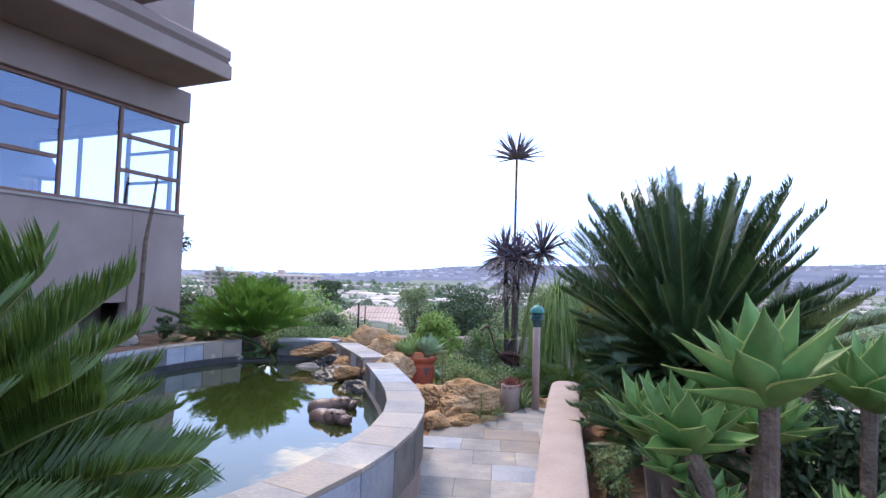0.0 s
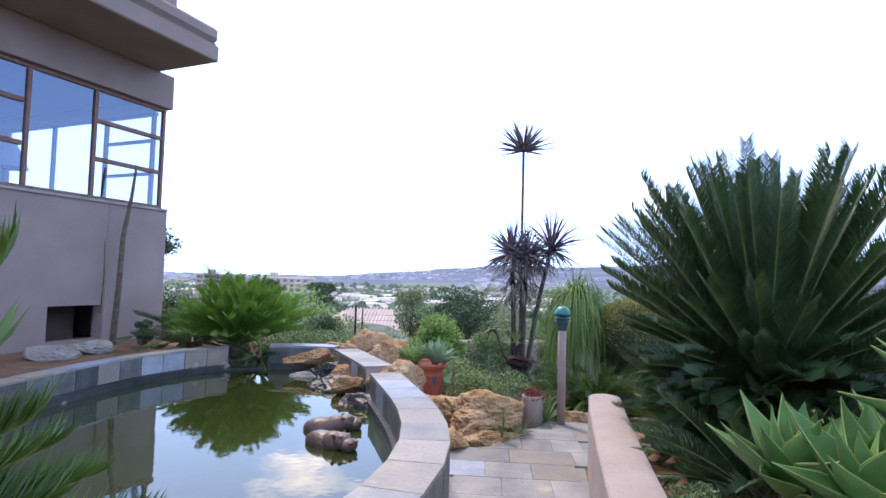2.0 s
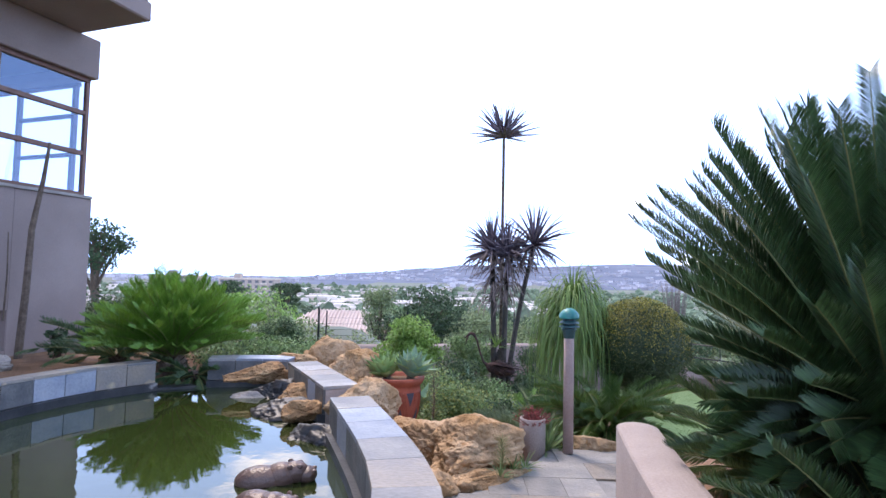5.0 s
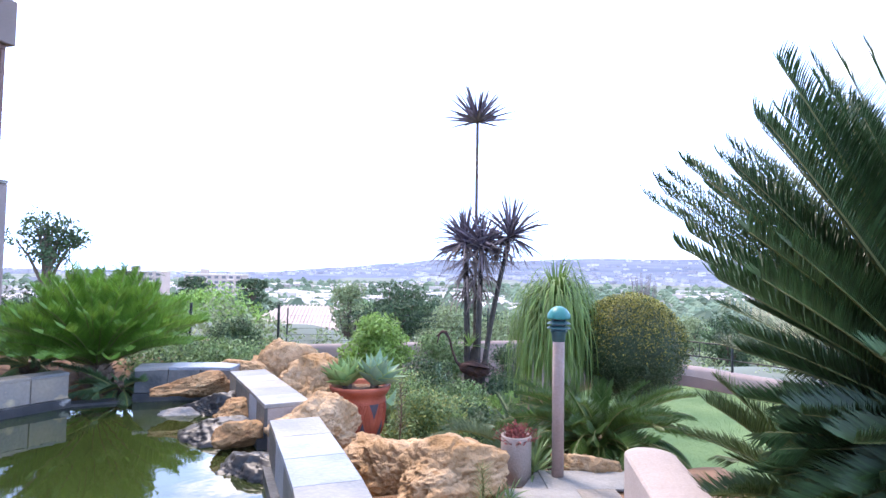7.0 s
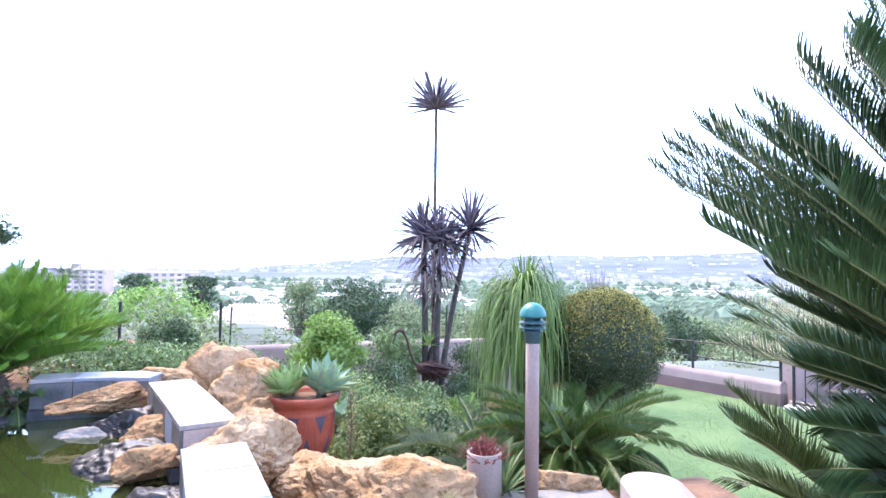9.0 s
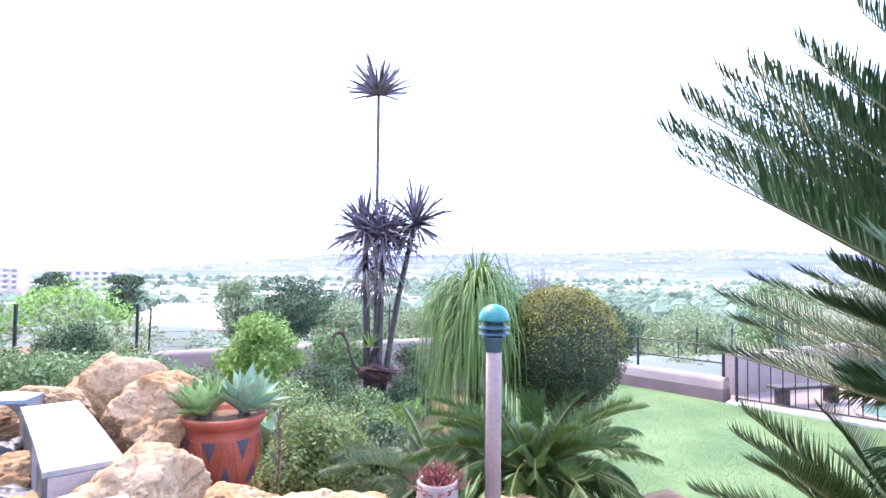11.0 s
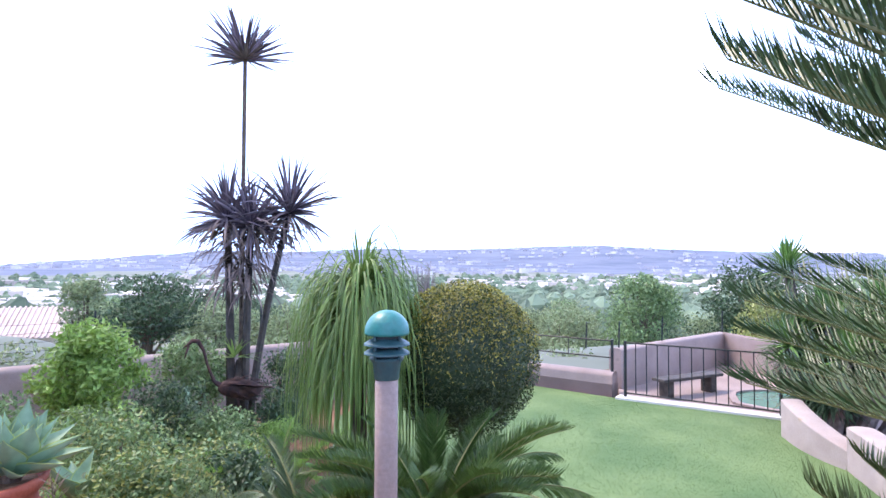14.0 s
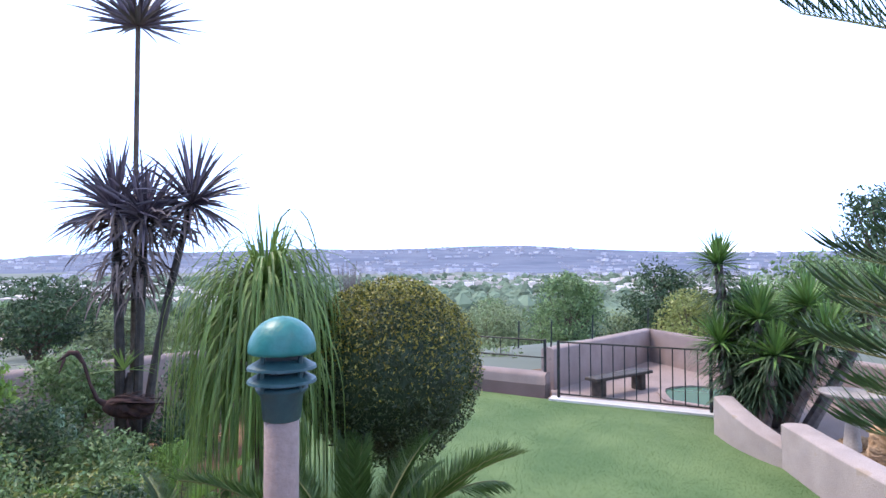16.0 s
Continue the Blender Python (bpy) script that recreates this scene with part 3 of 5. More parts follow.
# front wall with window band and vent
hbox("wall", (0, -0.25, -0.2), (1.12, 0, 2.65), PLASTER, cut=0.012)
hbox("wall", (1.12, -0.25, -0.2), (1.98, 0, 0.5), PLASTER)
hbox("wall", (1.12, -0.25, 1.03), (1.98, 0, 2.65), PLASTER)
hbox("wall", (1.98, -0.25, -0.2), (S1, 0, 2.65), PLASTER)
# back of the vent opening, its shade put into the darker colour
hbox("vent_recess", (1.0, -0.9, 0.4), (2.1, -0.85, 1.1), PLASTER_SHADE_FOOT)
hbox("wall", (0, -0.25, 4.49), (S1, 0.01, 5.09), PLASTER, cut=0.012)
hbox("wall", (6.6, -0.25, 2.65), (S1, 0, 4.49), PLASTER)
hbox("sill", (0.02, -0.2, 2.65), (6.6, 0.03, 2.69), CONCRETE, label="pale window sill")
# end wall with its window
hbox("wall", (0, -DEEP, -0.2), (0.25, -0.25, 2.65), PLASTER)
hbox("wall", (0, -DEEP, 4.49), (0.25, -0.25, 5.09), PLASTER)
hbox("wall", (0, -DEEP, 2.65), (0.25, -4.6, 4.49), PLASTER)
hbox("wall", (0, -DEEP - 0.25, -0.2), (S1, -DEEP, 2.7), PLASTER)
hbox("wall", (0, -DEEP - 0.25, 4.2), (S1, -DEEP, 5.09), PLASTER)
hbox("wall", (S1 - 0.25, -DEEP, -0.2), (S1, -0.25, 5.09), PLASTER)
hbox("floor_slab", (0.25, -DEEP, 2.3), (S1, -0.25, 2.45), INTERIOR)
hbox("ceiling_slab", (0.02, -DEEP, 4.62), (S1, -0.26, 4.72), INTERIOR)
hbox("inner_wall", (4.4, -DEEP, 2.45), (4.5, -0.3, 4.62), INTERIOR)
# roof slab in two lips with a groove, its shade painted in, upper storey
hbox("roof_slab", (0.3, -DEEP, 5.09), (S1, 1.33, 5.36), PLASTER, cut=0.02)
hbox("roof_slab", (0.32, -DEEP, 5.36), (S1, 1.27, 5.41), PLASTER_SHADE_FOOT)
hbox("roof_slab", (0.3, -DEEP, 5.41), (S1, 1.33, 5.66), PLASTER, cut=0.06)
hbox("upper_wall", (0.02, -DEEP, 5.66), (S1, 0.0, 8.4), PLASTER, cut=0.02)
hbox("balcony_slab", (1.75, 0.7, 5.92), (S1, 1.75, 6.3), PLASTER, cut=0.02)


def window_band(name, s0, s1, z0, z1, n, posts, rails, thick=0.06):
    """A timber window in the front wall: outer frame, posts, rails and panes."""
    w = thing(name, tuple(HC), "brown timber window band with blue reflecting panes", "window")
    w.parent = None
    w["kind"] = "structure"
    d = 0.05

    def bar(nm, a, b):
        return Build().box(a, b, HL, 0.006).ob(nm, FRAME, w)
    bar("window_frame", (s0, n - d, z0), (s1, n + 0.02, z0 + thick))
    bar("window_frame", (s0, n - d, z1 - thick), (s1, n + 0.02, z1))
    edges = [s0] + posts + [s1]
    for k, s in enumerate(edges):
        bar("window_post", (s - (0 if k == 0 else thick / 2) - (thick / 2 if s == s1 else 0), n - d, z0 + thick + 0.001), (s + thick * 0.5 + (thick / 2 if k == 0 else 0), n + 0.015, z1 - thick - 0.001))
    for k, (a, b) in enumerate(zip(edges, edges[1:])):
        for f in rails[k]:
            zz = z0 + (z1 - z0) * f
            bar("window_rail", (a + thick, n - d, zz - 0.035), (b - thick / 2, n + 0.012, zz + 0.035))
        sheet = Build()
        sheet.add([HL @ Vector(q) for q in ((a + 0.02, n - 0.02, z0 + 0.03), (b - 0.02, n - 0.02, z0 + 0.03), (b - 0.02, n - 0.02, z1 - 0.03), (a + 0.02, n - 0.02, z1 - 0.03))], [(3, 2, 1, 0)])
        p = sheet.ob("pane", GLASS, w, "blue reflecting glass pane")
        p.visible_shadow = False
    return w


window_band("window_1", 0.06, 6.6, 2.69, 4.49, -0.1, [1.36, 2.36, 3.7, 5.0], [(0.36, 0.70), (), (0.36, 0.70), (), (0.36, 0.7)])


def end_window():
    w = thing("window_2", tuple(HC), "brown timber end window seen through the room", "window")
    w["kind"] = "structure"
    for a in (0.28, 1.5, 3.0, 4.5):
        Build().box((0.08, -a - 0.07, 2.68), (0.15, -a, 4.42), HL, 0.006).ob("window_post", FRAME, w)
    for z in (2.65, 4.38):
        Build().box((0.075, -4.6, z), (0.155, -0.25, z + 0.06), HL, 0.006).ob("window_frame", FRAME, w)
    for a, b in ((0.35, 1.5),):
        for z in (3.3, 3.9):
            Build().box((0.085, -b, z), (0.145, -a, z + 0.06), HL, 0.006).ob("window_rail", FRAME, w)


end_window()
shade_at = HM @ Vector((2.25, -0.75, 2.45))
tl = thing("table_lamp", tuple(shade_at), "white fabric table lamp behind the window", "lamp")
Build().lathe([(0.10, 0), (0.10, 0.02), (0.03, 0.04), (0.025, 0.62), (0.03, 0.64)], 14).ob("base", TIMBER, tl)
Build().lathe([(0.30, 0.60), (0.13, 0.98), (0.125, 0.98), (0.29, 0.6)], 20).ob("shade", WHITE, tl, "white cone shade")

# ---- garden walls ----
north = spline([(-8.5, 14.2, 0), (-5.5, 14.5, 0), (-3.0, 14.95, 0), (0, 15.75, 0), (2.3, 16.35, 0), (4.8, 16.9, 0), (6.5, 16.5, 0), (7.3, 15.3, 0), (8.25, 13.7, 0)], 6)
nz = [-0.05 - 0.55 * step01((p.x - 3.0) / 3.6) for p in north]
structure(ribbon_wall(north, 0.16, -1.7, 0, 0.1, nz).ob("wall_north", WALL_MAUVE_SHADE, smooth=True), "pink plastered garden wall with a rounded top", "garden wall")
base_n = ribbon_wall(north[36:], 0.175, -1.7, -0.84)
structure(base_n.ob("wall_base", PLASTER_SHADE_FOOT), "dark painted foot of the garden wall", "wall base")
pool_wall = [Vector((8.6, 14.1, 0)), Vector((13.3, 15.45, 0)), Vector((12.75, 12.9, 0)), Vector((12.2, 10.4, 0)), Vector((11.6, 7.5, 0))]
structure(ribbon_wall(pool_wall, 0.15, -1.6, -0.2, 0.06).ob("wall_pool", WALL_MAUVE_SHADE), "pink plastered wall round the pool terrace", "garden wall")

# curved wall at the right of the lawn, in two heights
curve_far = spline([(8.72, 10.32, 0), (8.4, 9.85, 0), (8.2, 9.4, 0), (8.11, 9.0, 0)], 6)
curve_near = spline([(8.11, 9.0, 0), (7.75, 8.55, 0), (7.3, 7.98, 0), (6.75, 7.2, 0), (6.1, 6.2, 0)], 6)
structure(ribbon_wall(curve_far, 0.15, -1.5, 0, 0.03, [-0.47 - 0.33 * (k / 18) for k in range(len(curve_far))]).ob("wall_curved", PINK), "low curved pink plastered wall beside the lawn", "garden wall")
structure(ribbon_wall(curve_near, 0.16, -1.5, -0.48, 0.03).ob("wall_curved", PINK), "higher end of the curved pink plastered wall", "garden wall")

# pool terrace
pt = Build()
pt_poly = [(8.15, 13.45), (8.6, 14.0), (13.2, 15.4), (12.6, 12.5), (11.6, 7.6), (9.0, 8.0), (9.75, 10.9)]
pt.add([(x, y, z) for z in (-1.3, -1.05) for x, y in pt_poly], [tuple(range(13, 6, -1))] + [(i, i + 7, 7 + (i + 1) % 7, (i + 1) % 7) for i in range(7)])
structure(pt.ob("pool_terrace", PLASTER), "pinkish paved terrace round the small pool", "pavement")
structure(ribbon_wall([Vector((8.02, 13.36, 0)), Vector((9.58, 11.02, 0))], 0.15, -1.4, -1.0).ob("kerb", POOLSTONE), "pale stone kerb under the pool fence", "kerb")
pw = Build()
pool_pts = [(9.75, 12.1), (10.05, 11.2), (11.0, 11.2), (11.6, 12.0), (11.3, 12.7), (10.5, 12.8)]
pw.add([(x, y, -1.046) for x, y in pool_pts], [tuple(range(len(pool_pts)))])
structure(pw.ob("pool_water", POOL), "green water of a small plunge pool", "water")
rim = spline([(x, y, 0) for x, y in pool_pts + pool_pts[:1]], 3)
structure(ribbon_wall(rim, 0.07, -1.1, -1.01).ob("pool_rim", PLASTER), "stone rim of the pool", "kerb")


# ---- pool fence ----
def fence(name, a, b, z0, z1, bars, rails, label, mat=IRON, post_r=0.022, bar_r=0.011, post_ends=(1, 1)):
    a, b = Vector(a), Vector(b)
    f = thing(name, (a.x, a.y, z0), label, "fence")
    d = b - a
    o = Vector((0, 0, 0))
    for k, e in enumerate((o, d)):
        if post_ends[k]:
            Build().box((e.x - post_r, e.y - post_r, 0), (e.x + post_r, e.y + post_r, z1 - z0 + 0.02), None, 0.004).ob("post", mat, f)
    for z in rails:
        Build().tube([(0, 0, z - z0), (d.x, d.y, z - z0)], 0.016, 6).ob("rail", mat, f)
    for k in range(1, bars):
        p = d * (k / bars)
        Build().tube([(p.x, p.y, rails[0] - z0), (p.x, p.y, rails[-1] - z0)], bar_r, 6).ob("bar", mat, f)
    return f


fence("pool_fence", (8.12, 13.25, 0), (9.55, 11.08, 0), -1.0, 0.05, 13, [-0.93, 0.04], "dark green iron pool fence with upright bars")
fence("rail_fence", (8.2, 13.72, 0), (7.25, 15.35, 0), -0.62, 0.02, 2, [-0.33, 0.01], "dark green iron rail on the garden wall")
fence("rail_fence", (7.25, 15.35, 0), (6.3, 16.55, 0), -0.62, 0.02, 2, [-0.33, 0.01], "dark green iron rail on the garden wall", post_ends=(0, 1))
fence("wire_fence", (-4.5, 13.5, 0), (-6.3, 13.55, 0), -0.35, 0.9, 1, [-0.14, 0.05], "green iron rail fence beside the round bush")
fence("wire_fence", (-4.5, 13.5, 0), (-3.0, 14.3, 0), -0.35, 0.85, 1, [-0.14, 0.05], "green iron rail fence beside the round bush", post_ends=(0, 1))


def wire_posts():
    pts = [(-3.0, 15.0), (-1.1, 15.45), (1.6, 16.15), (8.0, 14.3), (8.7, 14.1), (10.4, 14.6), (13.3, 15.4)]
    f = thing("electric_fence", (0, 15.75, -0.1), "thin dark posts with strained wires on the garden wall", "fence")
    for x, y in pts:
        top = 0.75 if x < 5 else 0.35
        Build().tube([(x, y - 15.75, -0.1), (x + 0.02, y - 15.75, top + 0.1)], 0.018, 6).ob("post", IRON, f)
    for a, b in zip(pts[:2], pts[1:3]):
        for k in range(5):
            z = 0.12 + 0.14 * k
            Build().tube([(a[0], a[1] - 15.75, z), ((a[0] + b[0]) / 2, (a[1] + b[1]) / 2 - 15.75, z - 0.01), (b[0], b[1] - 15.75, z)], 0.004, 4).ob("wire", IRON, f)


wire_posts()


# ---- plants ----
def frond_mesh(name, length, rise, droop, mat, r, leaflets=80, width=0.14, vee=0.5, fat=0.0068):
    """A feather leaf along x that starts at angle rise and bends down by droop; leaflets stand in a V."""
    b = Build()
    pts, ang = [Vector((0, 0, 0))], rise
    steps = 14
    for k in range(steps):
        pts.append(pts[-1] + Vector((math.cos(ang), 0, math.sin(ang))) * (length / steps))
        ang -= droop / steps * (0.5 + k / steps)
    for i in range(leaflets):
        u = 0.1 + 0.9 * i / (leaflets - 1)
        q = u * steps
        k = min(int(q), steps - 1)
        p = pts[k].lerp(pts[k + 1], q - k)
        d = (pts[k + 1] - pts[k]).normalized()
        side = Vector((0, 1, 0))
        up = d.cross(side)
        up = -up if up.x * math.sin(rise) > 0 else up
        ll = width * (0.3 + 0.7 * min(1, (u - 0.1) * 5)) * (1 - 0.5 * max(0, u - 0.6) / 0.4) * r.uniform(0.8, 1.12)
        for sgn in (-1, 1):
            v = (d * (0.62 + 0.5 * u) + side * sgn * 0.85 + up * vee * r.uniform(0.7, 1.25)).normalized()
            w = d * fat
            mid = p + v * ll * 0.5
            tip = p + v * ll + up * 0.12 * ll
            b.add([p - w * 0.8, p + w * 0.8, mid + w, tip, mid - w], [(0, 1, 2, 3, 4)])
    blades = len(b.f)
    rad = [0.011 * (1 - 0.8 * k / steps) for k in range(steps + 1)]
    b.tube(pts, rad, 4)
    me = b.mesh(name, mat)
    me.materials.append(RACHIS)
    me.polygons.foreach_set("material_index", [0] * blades + [1] * (len(b.f) - blades))
    return me


def cycad(at, label, count, length, lo, hi, mat, seed, trunk=0.3, trunk_r=0.14, width=0.14, droop=0.5, leaflets=80, group="cycads", low=0.65, fat=0.0068, arch=None, reach=()):
    """A cycad: a stubby scaly trunk and a crown of feather leaves from nearly level to upright."""
    r = random.Random(seed)
    c = thing("cycad", at, label, "cycad", group)
    tb = Build()
    tb.lathe([(trunk_r * 0.9, 0), (trunk_r, trunk * 0.3), (trunk_r * 1.05, trunk * 0.8), (trunk_r * 0.7, trunk + 0.04)], 14, None, 0.03)
    for k in range(70):
        a, z = k * 2.4, trunk * (k / 70)
        d = Vector((math.cos(a), math.sin(a), 0.7))
        tb.strap(Vector((math.cos(a), math.sin(a), 0)) * trunk_r * 0.9 + Vector((0, 0, z)), d, 0.09, 0.05, 0.1, 2)
    tb.ob("trunk", BARK, c)
    classes = 9
    meshes = []
    for k in range(classes):
        rise = lo + (hi - lo) * (k + 0.5) / classes
        size = arch(rise) if arch else length * (low + (1 - low) * step01(k / 3.5))
        meshes.append([frond_mesh("frond", size * r.uniform(0.93, 1.04), rise, droop * (1.15 - 0.7 * k / classes), mat, r, leaflets, width, 0.5 + 0.2 * k / classes, fat) for _ in range(2)])
    for i in range(count):
        k = min(classes - 1, int(classes * i / count))
        az = i * 137.5 + r.uniform(-12, 12)
        put("frond", meshes[k][i % 2], c, "", pose(0.05 * math.cos(radians(az)), 0.05 * math.sin(radians(az)), trunk, r.uniform(-7, 7), r.uniform(-7, 7), az) @ Matrix.Scale(r.uniform(0.88, 1.1), 4))
    for az, rise, size in reach:
        put("frond", frond_mesh("frond", size, rise, 0.12, mat, r, int(leaflets * 0.85), width * 1.2, 0.6, fat * 0.75), c, "", pose(0, 0, trunk, 0, 0, az))
    return c


def agave_leaf(name, length, width, mat, curl):
    """A thick channelled leaf with a drawn-out point and a pale margin."""
    b = Build()
    rows = 11
    across = (-1.0, -0.93, -0.5, 0.0, 0.5, 0.93, 1.0)
    cols = len(across)
    vs = []
    for k in range(rows):
        u = k / (rows - 1)
        t = min(0.999, max(0.0, (u - 0.42) / 0.58))
        w = width * (0.5 + 0.5 * math.sin(min(1, u / 0.42) * math.pi / 2)) * (1 - t) ** 0.55 * math.cos(t * math.pi / 2) ** 0.75 + 0.002
        x, z = length * u, curl * length * (u * u) - 0.05 * length * math.sin(math.pi * u)
        for o in across:
            vs.append((x, o * w / 2, z + 0.3 * w * o * o + 0.012 * w * math.sin(9 * u + 3 * o)))
    n = len(vs)
    for k in range(rows):
        u = k / (rows - 1)
        for j, o in enumerate(across):
            x, y, z = vs[k * cols + j]
            vs.append((x, y, z - 0.02 * (1 - u) * (1 - o * o) - 0.002))
    fs, margin = [], []
    for k in range(rows - 1):
        for j in range(cols - 1):
            a = k * cols + j
            fs += [(a, a + cols, a + cols + 1, a + 1), (n + a, n + a + 1, n + a + cols + 1, n + a + cols)]
            margin += [int(j in (0, cols - 2))] * 2
        for j in (0, cols - 1):
            a = k * cols + j
            fs.append((a, n + a, n + a + cols, a + cols) if j else (a, a + cols, n + a + cols, n + a))
            margin.append(1)
    b.add(vs, fs)
    me = b.mesh(name, mat, True)
    me.materials.append(AGAVE_EDGE)
    me.polygons.foreach_set("material_index", margin)
    return me


def rosette(parent, at, size, count, mat, seed, lean=(0, 0), wide=0.4):
    """Agave leaves round a point: upright in the middle, spreading outside. Each is a part of the plant."""
    r = random.Random(seed)
    meshes = [agave_leaf("leaf", size * f, size * wide, mat, cu) for f, cu in ((0.75, 0.02), (0.95, 0.0), (1.0, -0.06), (0.95, -0.14))]
    for i in range(count):
        u = i / (count - 1)
        k = min(3, int(u * 4))
        tilt = -(87 - 60 * u ** 0.95) + r.uniform(-6, 6)
        m = pose(*at, lean[0], lean[1], 0) @ pose(0, 0, 0.04 * (1 - u), 0, 0, i * 137.5 + r.uniform(-8, 8)) @ pose(0.02, 0, 0, r.uniform(-6, 6), tilt, 0)
        put("leaf", meshes[k], parent, "", m @ Matrix.Scale(r.uniform(0.88, 1.08), 4))


def agave(at, label, heads, seed, mat=None):
    """An agave plant: stems that each carry a rosette. heads: (x, y, z, size, leaves)."""
    c = thing("agave", at, label, "agave", "agaves in the bed")
    for k, (x, y, z, size, n) in enumerate(heads):
        bend = Vector((x * 0.4, y * 0.4, z * 0.4))
        Build().tube([(x * 0.3, y * 0.3, -0.05), tuple(bend), (x, y, z + 0.02)], [0.045, 0.034, 0.04], 9).ob("stem", BARK, c)
        rosette(c, (x, y, z), size, n, mat or AGAVE, seed + k, (random.Random(seed + k).uniform(-12, 12), random.Random(seed + 9 * k).uniform(-12, 12)))
    return c


def leaf_cloud(count, shape, size, r, out=0.6):
    """Leaves scattered by shape(r), which gives a place and a way out."""
    b = Build()
    for _ in range(count):
        p, n = shape(r)
        n = (n * out + Vector((r.gauss(0, 1), r.gauss(0, 1), r.gauss(0, 1))) * (1 - out)).normalized()
        b.leaf(p, n, size * r.uniform(0.6, 1.2), r.uniform(0, 6.28))
    return b


def lump_shape(lumps, thick=0.3):
    def f(r):
        c, rad = lumps[r.randrange(len(lumps))]
        d = Vector((r.gauss(0, 1), r.gauss(0, 1), r.gauss(0, 1))).normalized()
        k = 1 - thick * r.random() ** 1.6
        return Vector(c) + Vector((d.x * rad[0], d.y * rad[1], d.z * rad[2])) * k, d
    return f


def lumps_for(w, h, n, r, base=0.0):
    """Uneven clumps that fill a crown w wide and h high above base."""
    out = []
    for k in range(n):
        a, q, z = r.uniform(0, 6.28), math.sqrt(r.random()), r.random()
        s = math.sin(math.pi * (0.15 + 0.75 * z)) ** 0.7
        rad = w * r.uniform(0.14, 0.26)
        out.append((((w / 2 - rad * 0.7) * q * s * math.cos(a), (w / 2 - rad * 0.7) * q * s * math.sin(a), base + h * (0.12 + 0.8 * z)), (rad, rad, rad * r.uniform(0.6, 0.9))))
    return out


def bush(at, label, w, h, mat, seed, leaves=3500, size=0.05, name="shrub", category="shrub", stems=5, lumps=22, second=None, base=0.05, group=""):
    r = random.Random(seed)
    c = thing(name, at, label, category, group)
    sb = Build()
    lp = lumps_for(w, h, lumps, r, base)
    for k in range(stems):
        e = Vector(lp[k % len(lp)][0])
        sb.tube([(r.uniform(-0.05, 0.05), r.uniform(-0.05, 0.05), -0.1), tuple(e * 0.5 + Vector((0, 0, 0.05))), tuple(e)], [0.03 * w, 0.02 * w, 0.006 * w], 6)
    sb.ob("stem", BARK, c)
    leaf_cloud(leaves, lump_shape(lp, 0.5), size, r, 0.5).ob("crown", mat, c)
    if second:
        leaf_cloud(leaves // 4, lump_shape(lp, 0.15), size, r, 0.5).ob("new_growth", second, c)
    return c


def tree(at, label, w, h, trunk_h, mat, seed, leaves=5000, size=0.14, lumps=40, bark=BARK, flat=False):
    """A tree: tapered trunk, limbs out to clumps, and a crown of leaves with gaps."""
    r = random.Random(seed)
    c = thing("tree", at, label, "tree", "trees past the garden wall")
    lp = lumps_for(w, h - trunk_h, lumps, r, trunk_h)
    if flat:
        lp = [((p[0], p[1], trunk_h + (p[2] - trunk_h) * 0.9), (q[0] * 1.3, q[1] * 1.3, q[2] * 0.5)) for p, q in lp]
    tb = Build()
    tb.tube([(0, 0, -0.3), (0.02 * h, 0.01 * h, trunk_h * 0.6), (0, 0.02 * h, trunk_h * 1.1), (0, 0, trunk_h + (h - trunk_h) * 0.55)], [0.035 * h, 0.028 * h, 0.022 * h, 0.006 * h], 8)
    tb.ob("trunk", bark, c)
    limb = Build()
    for p, q in lp[:18]:
        s = Vector((0, 0, trunk_h * r.uniform(0.7, 1.2)))
        e = Vector(p)
        limb.tube([tuple(s), tuple(s.lerp(e, 0.5) + Vector((0, 0, 0.04 * h))), tuple(e)], [0.014 * h, 0.009 * h, 0.003 * h], 5)
    limb.ob("limb", bark, c)
    leaf_cloud(leaves, lump_shape(lp, 0.45), size, r, 0.5).ob("crown", mat, c)
    return c


# cycads
cycad((2.2, 4.22, 0.15), "large dark green cycad in the bed behind the low wall", 195, 1.6, -0.35, 1.5, CYCAD, 11, 0.8, 0.17, 0.18, 0.22, 150, fat=0.0042, arch=lambda a: 0.7 + 0.32 * step01((a - 0.2) / 0.35) + 0.44 * step01((a - 0.62) / 0.4),
      reach=((100, 1.22, 1.82), (92, 1.26, 1.8), (110, 1.2, 1.78), (96, 1.12, 1.86), (86, 0.63, 2.12), (92, 0.68, 2.08), (98, 0.64, 1.98), (80, 0.69, 2.12), (89, 0.76, 2.08), (102, 0.69, 1.93), (84, 0.73, 2.08), (100, 0.33, 1.6), (94, 0.25, 1.65), (104, 0.2, 1.5), (90, 0.36, 1.7), (86, 0.28, 1.7), (82, 0.38, 1.7), (93, 0.16, 1.5), (88, 0.18, 1.62), (78, 0.3, 1.7), (110, 1.08, 1.5), (120, 1.13, 1.55), (130, 1.05, 1.55), (125, 1.23, 1.55), (115, 1.19, 1.51), (135, 1.15, 1.53), (105, 1.23, 1.49), (115, 0.77, 1.64), (122, 0.89, 1.63), (128, 0.77, 1.7), (133, 0.69, 1.68), (121, 0.66, 1.7), (109, 0.81, 1.61), (117, 0.95, 1.57), (127, 0.95, 1.59), (139, 0.85, 1.57), (103, 0.65, 1.57), (112, 0.69, 1.68), (119, 0.81, 1.7), (125, 0.71, 1.73), (130, 0.83, 1.68), (136, 0.75, 1.66), (106, 0.88, 1.58), (100, 0.73, 1.59)))
